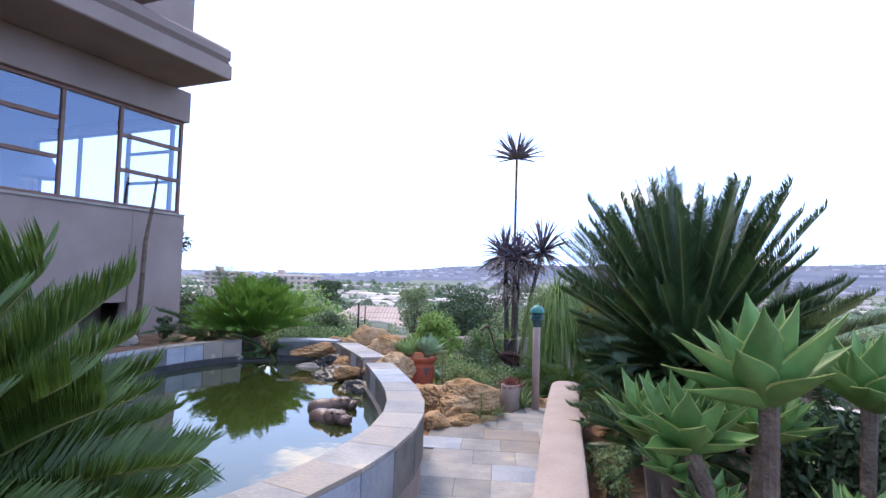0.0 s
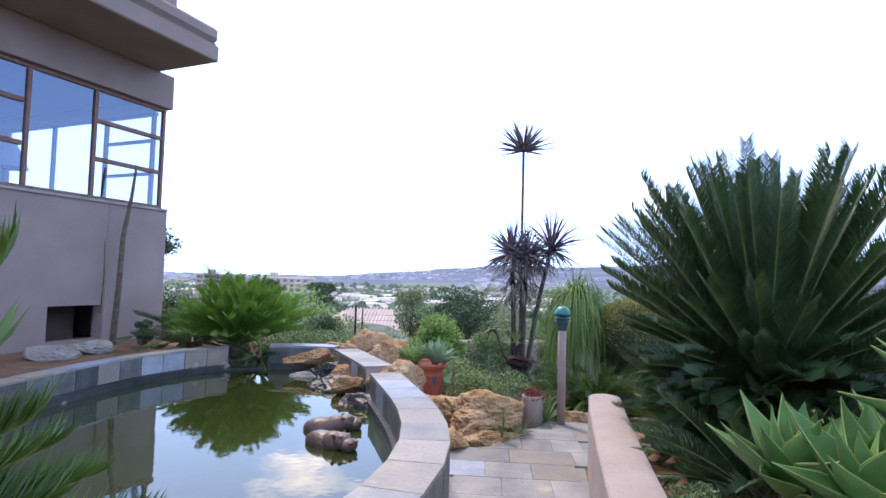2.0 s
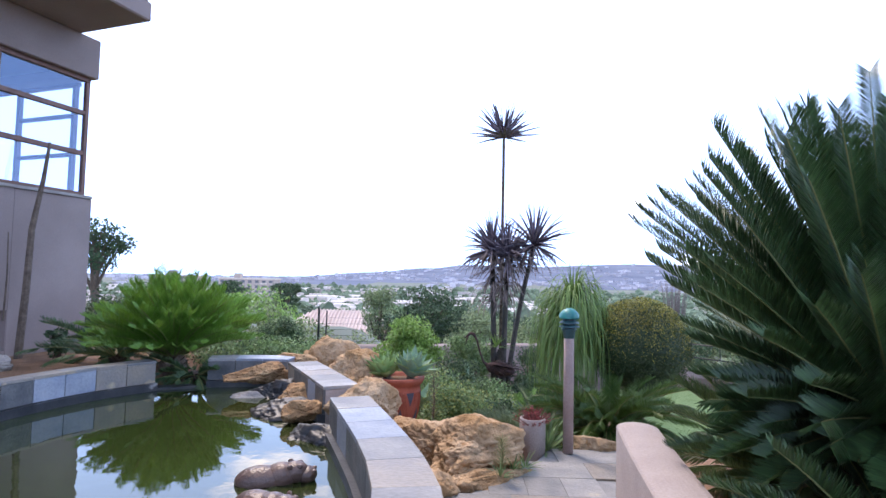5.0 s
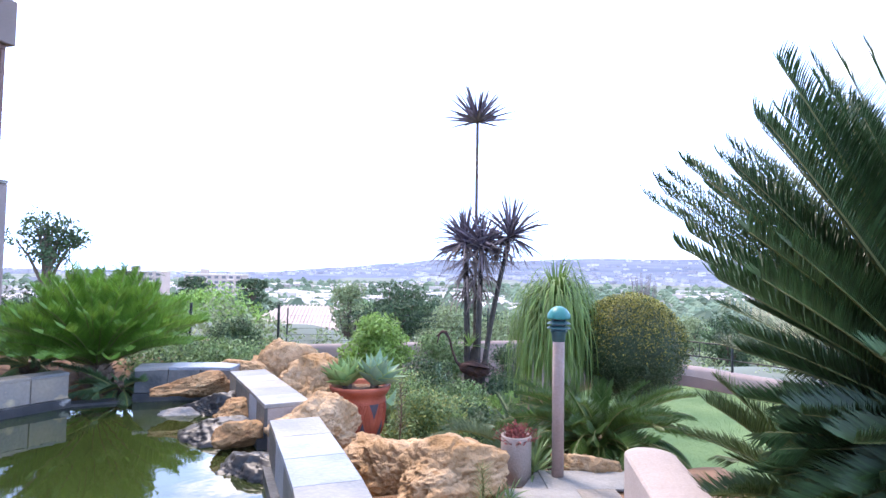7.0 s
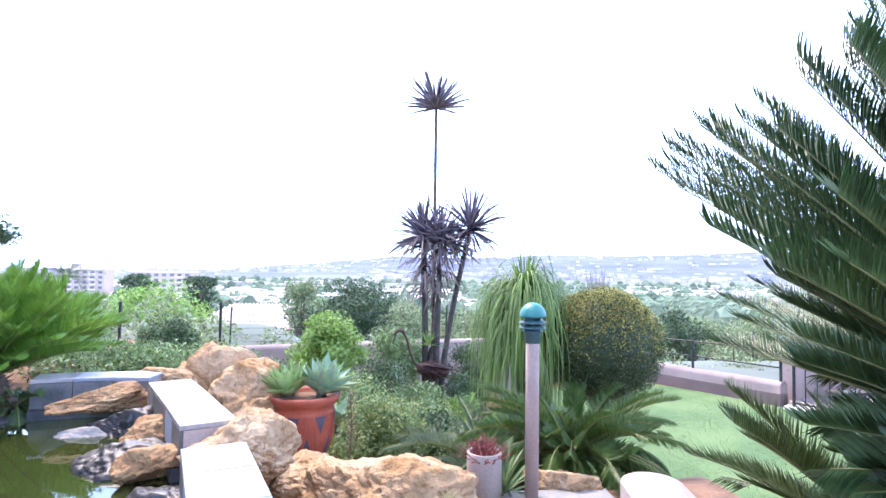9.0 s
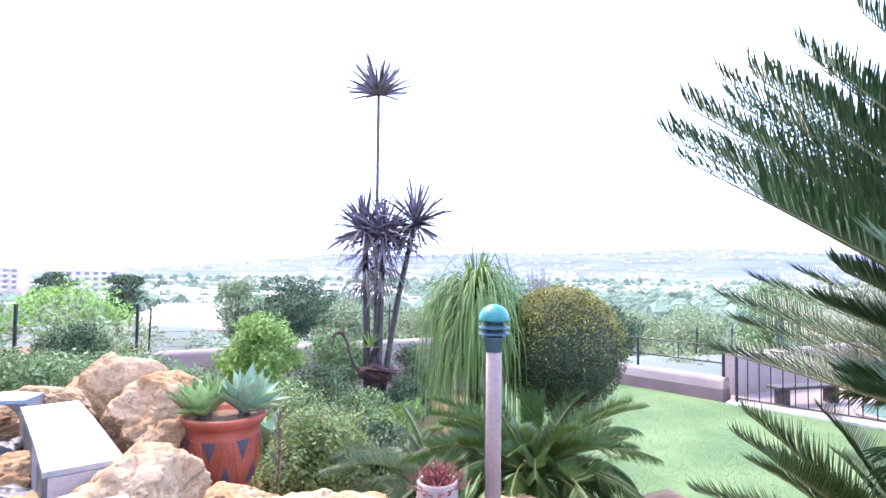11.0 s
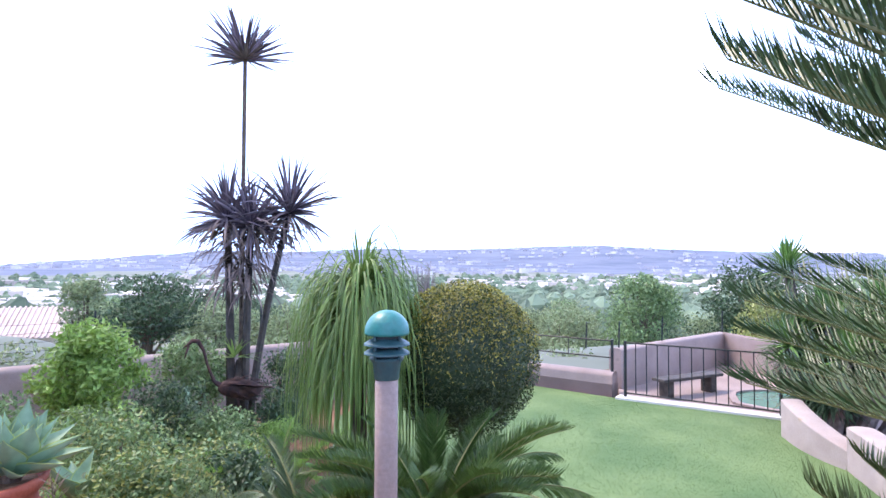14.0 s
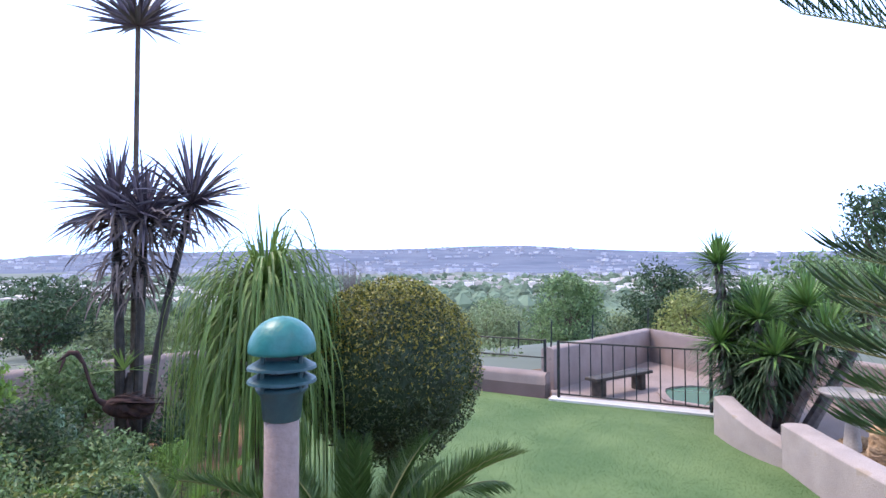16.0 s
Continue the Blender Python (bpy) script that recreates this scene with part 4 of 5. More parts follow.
cycad((3.0, 4.75, 0.1), "dark green cycad offset with spreading leaves behind the wall", 60, 1.0, -0.2, 1.0, CYCAD_OLIVE, 12, 0.85, 0.13, 0.18, 0.45, 110, low=0.85, fat=0.0034)
cycad((2.2, 4.95, 0.0), "low cycad pup with fine spreading leaves at the wall end", 60, 0.85, -0.2, 0.95, CYCAD_OLIVE, 13, 0.4, 0.11, 0.15, 0.7, 90, fat=0.0032)
cycad((1.95, 3.75, 0.1), "low dark cycad pup under the large cycad", 40, 0.75, -0.1, 1.1, CYCAD, 20, 0.3, 0.11, 0.13, 0.6, 60)
cycad((-3.28, 8.3, 0.25), "fresh green cycad with soft dense leaves behind the pond", 230, 0.96, 0.42, 1.5, CYCAD_FRESH, 14, 0.3, 0.14, 0.2, 0.4, 150, low=1.0, fat=0.003)
cycad((-2.85, 7.98, 0.25), "drooping cycad leaves in the gap of the pond wall", 22, 0.5, -0.5, 0.6, CYCAD, 21, 0.15, 0.08, 0.11, 0.7, 50)
cycad((-1.28, 0.85, 0.15), "dark green cycad that leans over the pond edge", 160, 1.1, 0.05, 1.2, CYCAD_MID, 15, 0.52, 0.15, 0.22, 0.55, 150, low=0.9, fat=0.0046)
cycad((1.8, 7.75, -0.5), "low spreading cycad behind the lamp", 64, 0.92, -0.1, 0.9, CYCAD_MID, 16, 0.5, 0.12, 0.16, 1.35, 120, low=0.9, fat=0.0034)
cycad((1.2, 8.5, -0.75), "low cycad with pale arching leaves between the rocks", 30, 0.95, 0.1, 0.8, PALE_CYCAD, 22, 0.36, 0.09, 0.17, 1.3, 90, fat=0.0036)
cycad((1.25, 11.0, -1.1), "pale young cycad leaves near the dark palms", 14, 1.1, 0.35, 0.9, CYCAD_FRESH, 17, 0.15, 0.09, 0.14, 0.9, 50)
cycad((-4.15, 8.6, 0.35), "grey green cycad leaves at the house corner", 26, 0.9, 0.1, 0.8, CYCAD, 18, 0.15, 0.1, 0.14, 0.8, 50)

# agaves in the bed by the path
agave((1.8, 1.95, 0.2), "tall pale green agave rosette on a brown stem", [(-0.06, -0.1, 0.98, 0.43, 26), (-0.3, 0.12, 0.72, 0.34, 22)], 21)
agave((2.1, 2.85, 0.2), "broad green agave rosettes on short stems", [(0.08, 0.05, 0.55, 0.4, 26), (0.35, 0.4, 0.42, 0.36, 24)], 26)
agave((1.5, 2.4, 0.15), "bright green agave rosettes behind the low wall", [(-0.08, -0.0, 0.72, 0.33, 24), (-0.03, -0.22, 0.64, 0.2, 16)], 22)
agave((1.62, 2.1, 0.15), "small dark green agave rosette near the soil", [(0.0, 0.02, 0.46, 0.2, 20)], 23)
agave((2.5, 2.5, 0.2), "grey green agave on a leaning brown stem", [(0.05, 0.05, 0.85, 0.42, 24), (-0.25, -0.35, 0.3, 0.3, 18)], 24)


# ---- strap-leaved palms ----
def head(b, at, r, count, length, width, lo, hi, droop, roll=0.5):
    for k in range(count):
        a, e = k * 2.4 + r.uniform(-0.2, 0.2), lo + (hi - lo) * r.random()
        d = Vector((math.cos(a) * math.cos(e), math.sin(a) * math.cos(e), math.sin(e)))
        b.strap(Vector(at) + d * 0.02, d, length * r.uniform(0.75, 1.1), width, droop * r.uniform(0.6, 1.3), 5, roll=r.uniform(-roll, roll))


def dark_palm(at):
    r = random.Random(31)
    c = thing("cordyline", at, "dark purple strap-leaved palm clump with one very tall stem", "palm")
    stems = [((0.0, 0.0), (0.0, 0.0), 5.96, 0.035, 0.03), ((-0.12, 0.05), (-0.22, -0.1), 3.5, 0.07, 0.05), ((0.12, 0.0), (0.67, -0.15), 3.62, 0.06, 0.045), ((0.05, -0.1), (0.1, -0.2), 3.4, 0.06, 0.05)]
    for (x0, y0), (x1, y1), h, r0, r1 in stems:
        pts = [(x0 + (x1 - x0) * (k / 6) ** 1.6, y0 + (y1 - y0) * k / 6, h * k / 6) for k in range(7)]
        Build().tube([(x0, y0, -0.1)] + pts, [r0 * 1.25] + [r0 + (r1 - r0) * k / 6 for k in range(7)], 8).ob("stem", TIMBER if h < 5 else BARK, c)
        b = Build()
        if h > 5:
            head(b, pts[-1], r, 85, 0.8, 0.055, -0.05, 1.4, 0.25, 1.4)
        else:
            head(b, pts[-1], r, 110, 0.98 if x1 > 0.5 else 0.88, 0.05, -0.55, 1.4, 0.75, 1.3)
        b.ob("crown", CORDY, c)
        if h < 5:
            long = 0.35 if x1 > 0.5 else 1.05
            for k in range(45 if x1 > 0.5 else 120):
                z = h - 0.05 - r.random() ** 1.4 * long
                u = z / h
                base = Vector((x0 + (x1 - x0) * u ** 1.6, y0 + (y1 - y0) * u, z))
                a = r.uniform(0, 6.28)
                s = Build()
                s.strap(base, (math.cos(a) * 0.8, math.sin(a) * 0.8, 0.15), r.uniform(0.5, 0.85), 0.045, 3.2, 6)
                s.ob("withered_leaf", CORDY_DEAD, c)
    for k in range(22):
        b = Build()
        head(b, (-0.1, -0.15, 1.45), random.Random(200 + k), 1, 0.45, 0.035, 0.0, 1.2, 0.8)
        put("side_shoot_leaf", b.mesh("side_shoot_leaf", PONY), c, "", Matrix.Translation((-0.1, -0.15, 0)) @ Matrix.Rotation(k * 2.4, 4, "Z") @ Matrix.Translation((0.1, 0.15, 0)))
    foot = Build()
    foot.lathe([(0.24, -0.15), (0.18, 0.2), (0.15, 0.7), (0.13, 1.1), (0.06, 1.4)], 14, None, 0.08)
    foot.ob("root_base", TIMBER, c)


dark_palm((1.08, 13.6, -1.3))


def ponytail(at):
    r = random.Random(41)
    c = thing("ponytail_palm", at, "ponytail palm with long drooping green leaves", "palm")
    Build().tube([(0, 0, -0.2), (0.01, 0, 0.5), (-0.01, 0.01, 1.2), (0, 0, 2.1)], [0.12, 0.07, 0.055, 0.05], 10).ob("trunk", BARK, c)
    b = Build()
    for k in range(760):
        a, e = k * 2.4, 0.95 + 0.55 * r.random()
        d = Vector((math.cos(a) * math.cos(e), math.sin(a) * math.cos(e), math.sin(e)))
        b.strap((d.x * 0.04, d.y * 0.04, 2.0 - 0.75 * r.random() ** 1.3), d, r.uniform(0.85, 1.6), 0.017, 13.0 * r.uniform(0.7, 1.4), 15, 0.2)
    b.ob("crown", PONY, c)
    t = Build()
    head(t, (0, 0, 1.95), r, 40, 0.62, 0.022, 0.85, 1.5, 0.5)
    t.ob("tuft", PONY, c)


ponytail((1.64, 8.85, -0.75))


def globe(at, radius, stem):
    r = random.Random(51)
    c = thing("topiary_ball", at, "clipped round topiary tree with yellowish top", "topiary")
    Build().tube([(0, 0, -0.1), (0.02, 0, stem * 0.6), (0, 0, stem + radius)], [0.06, 0.05, 0.03], 9).ob("trunk", BARK, c)

    def shape(q):
        d = Vector((q.gauss(0, 1), q.gauss(0, 1), q.gauss(0, 1))).normalized()
        k = radius * (0.84 + 0.17 * q.random() + 0.05 * noise.noise(d * 3))
        return Vector((0, 0, stem + radius)) + Vector((d.x * k, d.y * k, d.z * k)), d

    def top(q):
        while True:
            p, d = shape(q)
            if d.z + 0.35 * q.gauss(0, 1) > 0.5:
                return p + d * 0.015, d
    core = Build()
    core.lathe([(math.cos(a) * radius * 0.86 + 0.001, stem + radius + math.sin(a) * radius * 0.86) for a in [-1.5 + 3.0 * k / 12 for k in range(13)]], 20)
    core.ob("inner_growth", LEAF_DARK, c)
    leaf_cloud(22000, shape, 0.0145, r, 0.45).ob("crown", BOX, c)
    # yellowish leaves, denser towards the top of the ball
    leaf_cloud(9500, top, 0.0145, r, 0.45).ob("new_growth", BOX_TOP, c, "yellowish leaves towards the top")


globe((2.45, 8.72, -1.05), 0.62, 1.18)

# shrubs of the lower bed
bush((0.2, 9.3, -0.75), "green leafy shrub with yellowish tips among the rocks", 1.3, 0.72, LEAF, 61, 9000, 0.026, lumps=34, second=LEAF_YELLOW)
bush((-0.25, 10.6, -1.0), "loose green shrub behind the clay pot", 1.5, 0.95, LEAF, 62, 6000, 0.03, lumps=30, second=LEAF_YELLOW)
bush((0.1, 12.3, -1.2), "dense dark green shrub by the garden wall", 1.6, 1.15, LEAF_DARK, 63, 6000, 0.035, lumps=30)
bush((-0.88, 13.7, -1.2), "bright green citrus bush by the garden wall", 1.5, 1.35, LEAF_BRIGHT, 64, 7500, 0.055, lumps=34, base=0.45)
bush((-3.4, 12.7, -0.12), "clipped round green bush beside the fence", 1.0, 0.72, LEAF_DARK, 65, 9000, 0.026, lumps=46, second=LEAF)
bush((0.7, 12.2, -1.2), "lush green leafy bush in front of the garden wall", 1.5, 0.75, LEAF, 91, 6500, 0.035, lumps=32)
bush((0.35, 14.0, -1.2), "tall green shrub against the garden wall", 1.5, 1.5, LEAF, 92, 6000, 0.04, lumps=32)
bush((1.9, 14.6, -1.2), "dark green rounded hedge bush", 1.3, 1.2, LEAF_DARK, 66, 5000, 0.035, lumps=30)
bush((1.45, 12.3, -1.2), "low clipped yellow green cushion bush", 0.8, 0.6, LEAF_BRIGHT, 67, 3500, 0.025, lumps=26)
bush((-2.0, 10.9, -0.5), "leafy green shrubs behind the rock pile", 1.6, 0.8, LEAF, 68, 4000, 0.04, lumps=22)
bush((-5.2, 12.9, -0.2), "low green shrubs at the house corner", 1.5, 0.9, LEAF, 69, 3500, 0.04, lumps=22)
bush((0.75, 10.3, -1.05), "low dark green undergrowth", 1.3, 0.6, LEAF_DARK, 70, 3500, 0.04, lumps=20)
bush((-4.95, 8.6, 0.42), "small dark leafy plant at the house wall", 0.4, 0.35, LEAF_DARK, 71, 700, 0.035, lumps=10)
# two dark bushes added to stand for plain shade behind the agaves
bush((2.9, 3.1, 0.1), "dark bush added for the shade behind the agaves", 1.5, 0.75, LEAF_DARK, 73, 5000, 0.045, lumps=26)
bush((3.3, 2.2, 0.1), "dark leafy bush added for the shade in the bed", 1.5, 0.8, LEAF_DARK, 74, 5000, 0.045, lumps=26)
bush((0.65, 11.2, -1.15), "green leafy ground cover in the lower bed", 1.5, 0.6, LEAF, 75, 5000, 0.035, lumps=26, second=LEAF_YELLOW)
bush((-0.5, 11.9, -1.15), "green leafy shrub in the lower bed", 1.6, 0.9, LEAF, 76, 5000, 0.035, lumps=26, second=LEAF_BRIGHT)
bush((-0.15, 10.0, -0.85), "low green ground cover behind the rocks", 1.2, 0.55, LEAF_BRIGHT, 77, 4000, 0.03, lumps=22)
bush((1.6, 13.2, -1.25), "dark green low hedge under the palms", 1.4, 0.75, LEAF_DARK, 78, 4500, 0.035, lumps=26)
bush((-5.4, 12.0, 0.1), "low green hedge plants beside the house corner", 2.2, 0.65, LEAF, 93, 5500, 0.04, lumps=28)
bush((-7.2, 12.6, 0.15), "leafy green shrubs at the end of the house", 2.2, 0.8, LEAF_DARK, 94, 5000, 0.045, lumps=28)
for bx, by, bz, bw, bh, bs in ((-3.3, 9.7, 0.1, 1.7, 0.32, 95), (-4.3, 10.1, 0.2, 1.6, 0.34, 96), (-3.5, 10.9, 0.05, 1.7, 0.34, 97), (-4.9, 11.3, 0.15, 1.7, 0.36, 98), (-2.7, 11.6, -0.15, 1.7, 0.36, 99)):
    bush((bx, by, bz), "low green ground cover beyond the pond", bw, bh, LEAF, bs, 3600, 0.035, lumps=26, name="ground_cover", category="ground cover", base=0.0, second=LEAF_DARK)
bush((-4.3, 11.1, 0.12), "green leafy shrubs behind the pond", 1.8, 0.6, LEAF, 79, 4500, 0.04, lumps=26)
bush((-2.7, 10.2, -0.1), "low green ground cover behind the pond", 1.6, 0.5, LEAF, 80, 4000, 0.035, lumps=24)
bush((-3.6, 14.1, -0.6), "green leafy hedge along the garden wall", 2.2, 0.8, LEAF, 81, 5000, 0.045, lumps=28)
bush((-1.9, 12.4, -0.9), "green leafy shrubs in front of the garden wall", 1.8, 0.8, LEAF, 82, 4500, 0.04, lumps=26)
bush((0.95, 9.25, -0.9), "low green leafy cover between the rocks", 0.9, 0.45, LEAF, 83, 3500, 0.028, lumps=20)
outer = bush((-3.0, 17.3, -2.2), "pale green bushes outside the garden wall", 3.0, 1.9, LEAF_PALE, 84, 5000, 0.08, lumps=30, group="bushes outside the wall")
for x, y, z in ((-0.4, 18.4, -2.5), (2.4, 19.0, -2.6), (5.2, 19.6, -2.8), (8.0, 19.0, -2.9), (10.5, 18.5, -2.9), (-6.0, 17.5, -2.0), (-4.3, 16.0, -1.35), (-6.6, 16.1, -1.3), (-8.8, 15.9, -1.2)):
    copy_thing(outer, pose(x, y, z, 0, 0, 40 * x))
bush((1.45, 3.4, 0.2), "low green weeds along the bed wall", 0.5, 0.25, LEAF, 72, 900, 0.02, lumps=10)


def yucca(at, heads, seed):
    r = random.Random(seed)
    c = thing("yucca", at, "big yucca clump with bright green crowns and dark dry leaves", "yucca")
    for x, y, z in heads:
        Build().tube([(x * 0.4, y * 0.4, -0.2), (x * 0.75, y * 0.75, z * 0.5), (x, y, z)], [0.11, 0.09, 0.07], 8).ob("trunk", BARK_GREY, c)
        b = Build()
        head(b, (x, y, z), r, 110, 0.6, 0.05, -0.2, 1.45, 0.35)
        b.ob("crown", YUCCA, c)
        s = Build()
        for k in range(260):
            a, zz = r.uniform(0, 6.28), z - r.random() * min(1.4, z * 0.75)
            u = zz / z
            s.strap((x * u, y * u, zz), (math.cos(a), math.sin(a), 0.15), r.uniform(0.45, 0.7), 0.045, 1.8, 5)
        s.ob("skirt", LEAF_DARK, c, "dark hanging leaves")


yucca((9.7, 10.5, -1.05), [(-0.25, 0.35, 2.55), (0.5, 0.1, 1.75), (-0.3, -0.35, 1.7), (0.2, -0.8, 1.9), (1.3, -0.7, 2.0), (0.9, 0.6, 1.8), (-0.55, 0.15, 1.3), (1.0, -1.4, 2.0), (0.1, 0.1, 1.6), (-0.5, -0.7, 1.2), (0.6, -0.5, 1.5), (-0.1, -1.2, 1.5)], 81)


# ---- rocks ----
def rock(at, size, seed, label, mat=ROCK, turn=0, name="rock", group="ochre rocks round the pond"):
    bm = bmesh.new()
    bmesh.ops.create_icosphere(bm, subdivisions=6 if max(size) > 0.29 else 5, radius=1.0)
    o = Vector((seed * 7.3, seed * 3.1, seed * 1.7))
    rr = random.Random(seed)
    planes = [(Vector((rr.gauss(0, 1), rr.gauss(0, 1), rr.gauss(0, 1))).normalized(), rr.uniform(0.62, 0.98)) for _ in range(11)]
    for v in bm.verts:
        d = v.co.normalized()
        w = (d + 0.2 * Vector(noise.noise_vector(d * 1.9 + o))).normalized()
        k = min([1.14] + [h / w.dot(n) for n, h in planes if w.dot(n) > 0.2])
        k += 0.08 * noise.noise(d * 2.0 + o)
        crack = 1 - abs(noise.noise(d * 3.4 + o * 1.7 + 0.3 * Vector(noise.noise_vector(d * 7 + o))))
        k -= 0.10 * max(0.0, crack - 0.9) / 0.1
        k += 0.06 * noise.noise(d * 5 + o) + 0.035 * abs(noise.noise(d * 11 + o)) + 0.012 * noise.noise(d * 26 + o)
        k -= 0.12 * step01((noise.noise(d * 2.3 + o * 2.3) - 0.3) / 0.12)
        layer = d.z * 4 + d.x * 1.5 + 1.4 * noise.noise(d * 2 + o)
        k += 0.04 * abs(layer % 1 - 0.5) - 0.02 * max(0.0, 1 - 14 * abs(layer % 1 - 0.5))
        p = d * k
        v.co = Vector((p.x * size[0], p.y * size[1], p.z * size[2]))
    me = bpy.data.meshes.new(name)
    bm.to_mesh(me)
    bm.free()
    me.materials.append(mat)
    me.polygons.foreach_set("use_smooth", [True] * len(me.polygons))
    ob = put(name, me, None, "", pose(*at, 0, 0, turn))
    return tagged(ob, label, "rock", group)


rock((-1.4, 8.75, 0.28), (0.42, 0.38, 0.48), 1, "tall ochre rock heaped behind the pond wall", turn=20)
rock((-1.02, 8.4, 0.16), (0.42, 0.36, 0.46), 2, "rough ochre rock leaning on the pond wall")
rock((-1.72, 8.2, 0.5), (0.34, 0.2, 0.14), 3, "flat ochre rock on the pond coping", turn=-20)
rock((-0.68, 6.4, 0.44), (0.33, 0.29, 0.23), 4, "pale ochre rock wedged between the coping walls", turn=30)
rock((-0.9, 7.3, 0.1), (0.36, 0.32, 0.26), 5, "ochre rock outside the pond wall")
rock((-1.95, 7.6, 0.5), (0.36, 0.17, 0.11), 6, "reddish brown slab rock over the water", ROCK_BROWN, turn=40)
rock((-1.38, 6.95, 0.42), (0.24, 0.14, 0.1), 7, "brown slab rock at the water edge", ROCK_BROWN, turn=60)
rock((-1.12, 6.45, 0.40), (0.25, 0.14, 0.11), 8, "brown slab rock at the water edge", ROCK_BROWN, turn=55)
# black lined slope of the pond, three pieces made with the rock shape
rock((-1.7, 7.45, 0.28), (0.4, 0.3, 0.2), 9, "dark wet slope of the pond lining", POND_SLOPE, turn=-30)
rock((-1.3, 6.8, 0.22), (0.42, 0.4, 0.2), 10, "dark wet slope of the pond lining", POND_SLOPE)
rock((-0.95, 6.0, 0.2), (0.36, 0.45, 0.2), 11, "dark wet slope of the pond lining", POND_SLOPE, turn=20)
rock((-1.95, 7.3, 0.26), (0.26, 0.13, 0.09), 12, "pale flat stone at the waterline", CONCRETE)
rock((0.35, 6.35, 0.12), (0.46, 0.32, 0.26), 13, "wide ochre rock at the end of the path", turn=25)
rock((0.42, 6.02, -0.02), (0.4, 0.16, 0.12), 14, "low flat ochre rock along the path", turn=30)
rock((0.02, 5.7, 0.02), (0.16, 0.16, 0.13), 15, "small ochre rock against the pond wall")
rock((0.0, 6.9, -0.02), (0.35, 0.35, 0.25), 16, "ochre rock beneath the clay pot")
rock((-0.54, 8.14, -0.5), (0.42, 0.4, 0.29), 26, "broad ochre rock under the clay pot")
rock((-0.35, 7.5, -0.12), (0.35, 0.3, 0.2), 17, "ochre rock beneath the clay pot")
rock((1.45, 7.0, -0.05), (0.28, 0.2, 0.17), 18, "ochre rock beside the lamp", turn=-20)
rock((1.55, 10.6, -1.1), (0.45, 0.25, 0.15), 19, "flat ochre rock in the lower bed")
rock((0.9, 9.9, -1.0), (0.35, 0.3, 0.2), 20, "flat ochre rock in the lower bed")
rock((-5.2, 7.75, 0.48), (0.3, 0.24, 0.13), 21, "pale rocks against the house wall", CONCRETE)
rock((-5.3, 7.2, 0.48), (0.3, 0.24, 0.14), 22, "pale rocks against the house wall", CONCRETE)
rock((1.5, 2.75, 0.2), (0.3, 0.35, 0.08), 23, "red brown earth mound under the agaves", SOIL)
rock((8.75, 8.15, -0.8), (0.4, 0.35, 0.4), 24, "ochre rock beside the bird bath")
rock((9.3, 8.75, -0.95), (0.35, 0.3, 0.2), 25, "ochre rock beside the bird bath")


# ---- garden lamp ----
def bollard(at):
    c = thing("garden_lamp", at, "bollard garden lamp with a green domed louvre head", "lamp")
    Build().lathe([(0.046, -0.05), (0.046, 1.0), (0.04, 1.005)], 28).ob("post", POST, c, smooth=True, label="mauve painted post")
    Build().lathe([(0.047, 0.985), (0.05, 0.988), (0.056, 1.05), (0.066, 1.062), (0.07, 1.072), (0.038, 1.078)], 28).ob("collar", GREEN_DARK, c, smooth=True)
    for z in (1.094, 1.13):
        Build().lathe([(0.042, z + 0.02), (0.058, z + 0.018), (0.09, z), (0.092, z - 0.007), (0.058, z + 0.004), (0.042, z + 0.006)], 32).ob("louvre", GREEN_DARK, c)
    Build().lathe([(0.05, 1.06), (0.05, 1.172)], 20).ob("lens", DARKGLASS, c, smooth=True)
    dome = [(0.084, 1.163), (0.09, 1.167)] + [(0.09 * math.cos(a), 1.174 + 0.088 * math.sin(a)) for a in [1.5 * k / 10 for k in range(11)]] + [(0.001, 1.263)]
    Build().lathe(dome, 32).ob("dome", GREEN_PAINT, c, smooth=True)
    for k in range(4):
        a = k * math.pi / 2 + 0.5
        Build().tube([(0.068 * math.cos(a), 0.068 * math.sin(a), 1.065), (0.068 * math.cos(a), 0.068 * math.sin(a), 1.17)], 0.006, 6).ob("strut", GREEN_DARK, c)


bollard((1.175, 6.75, 0.06))

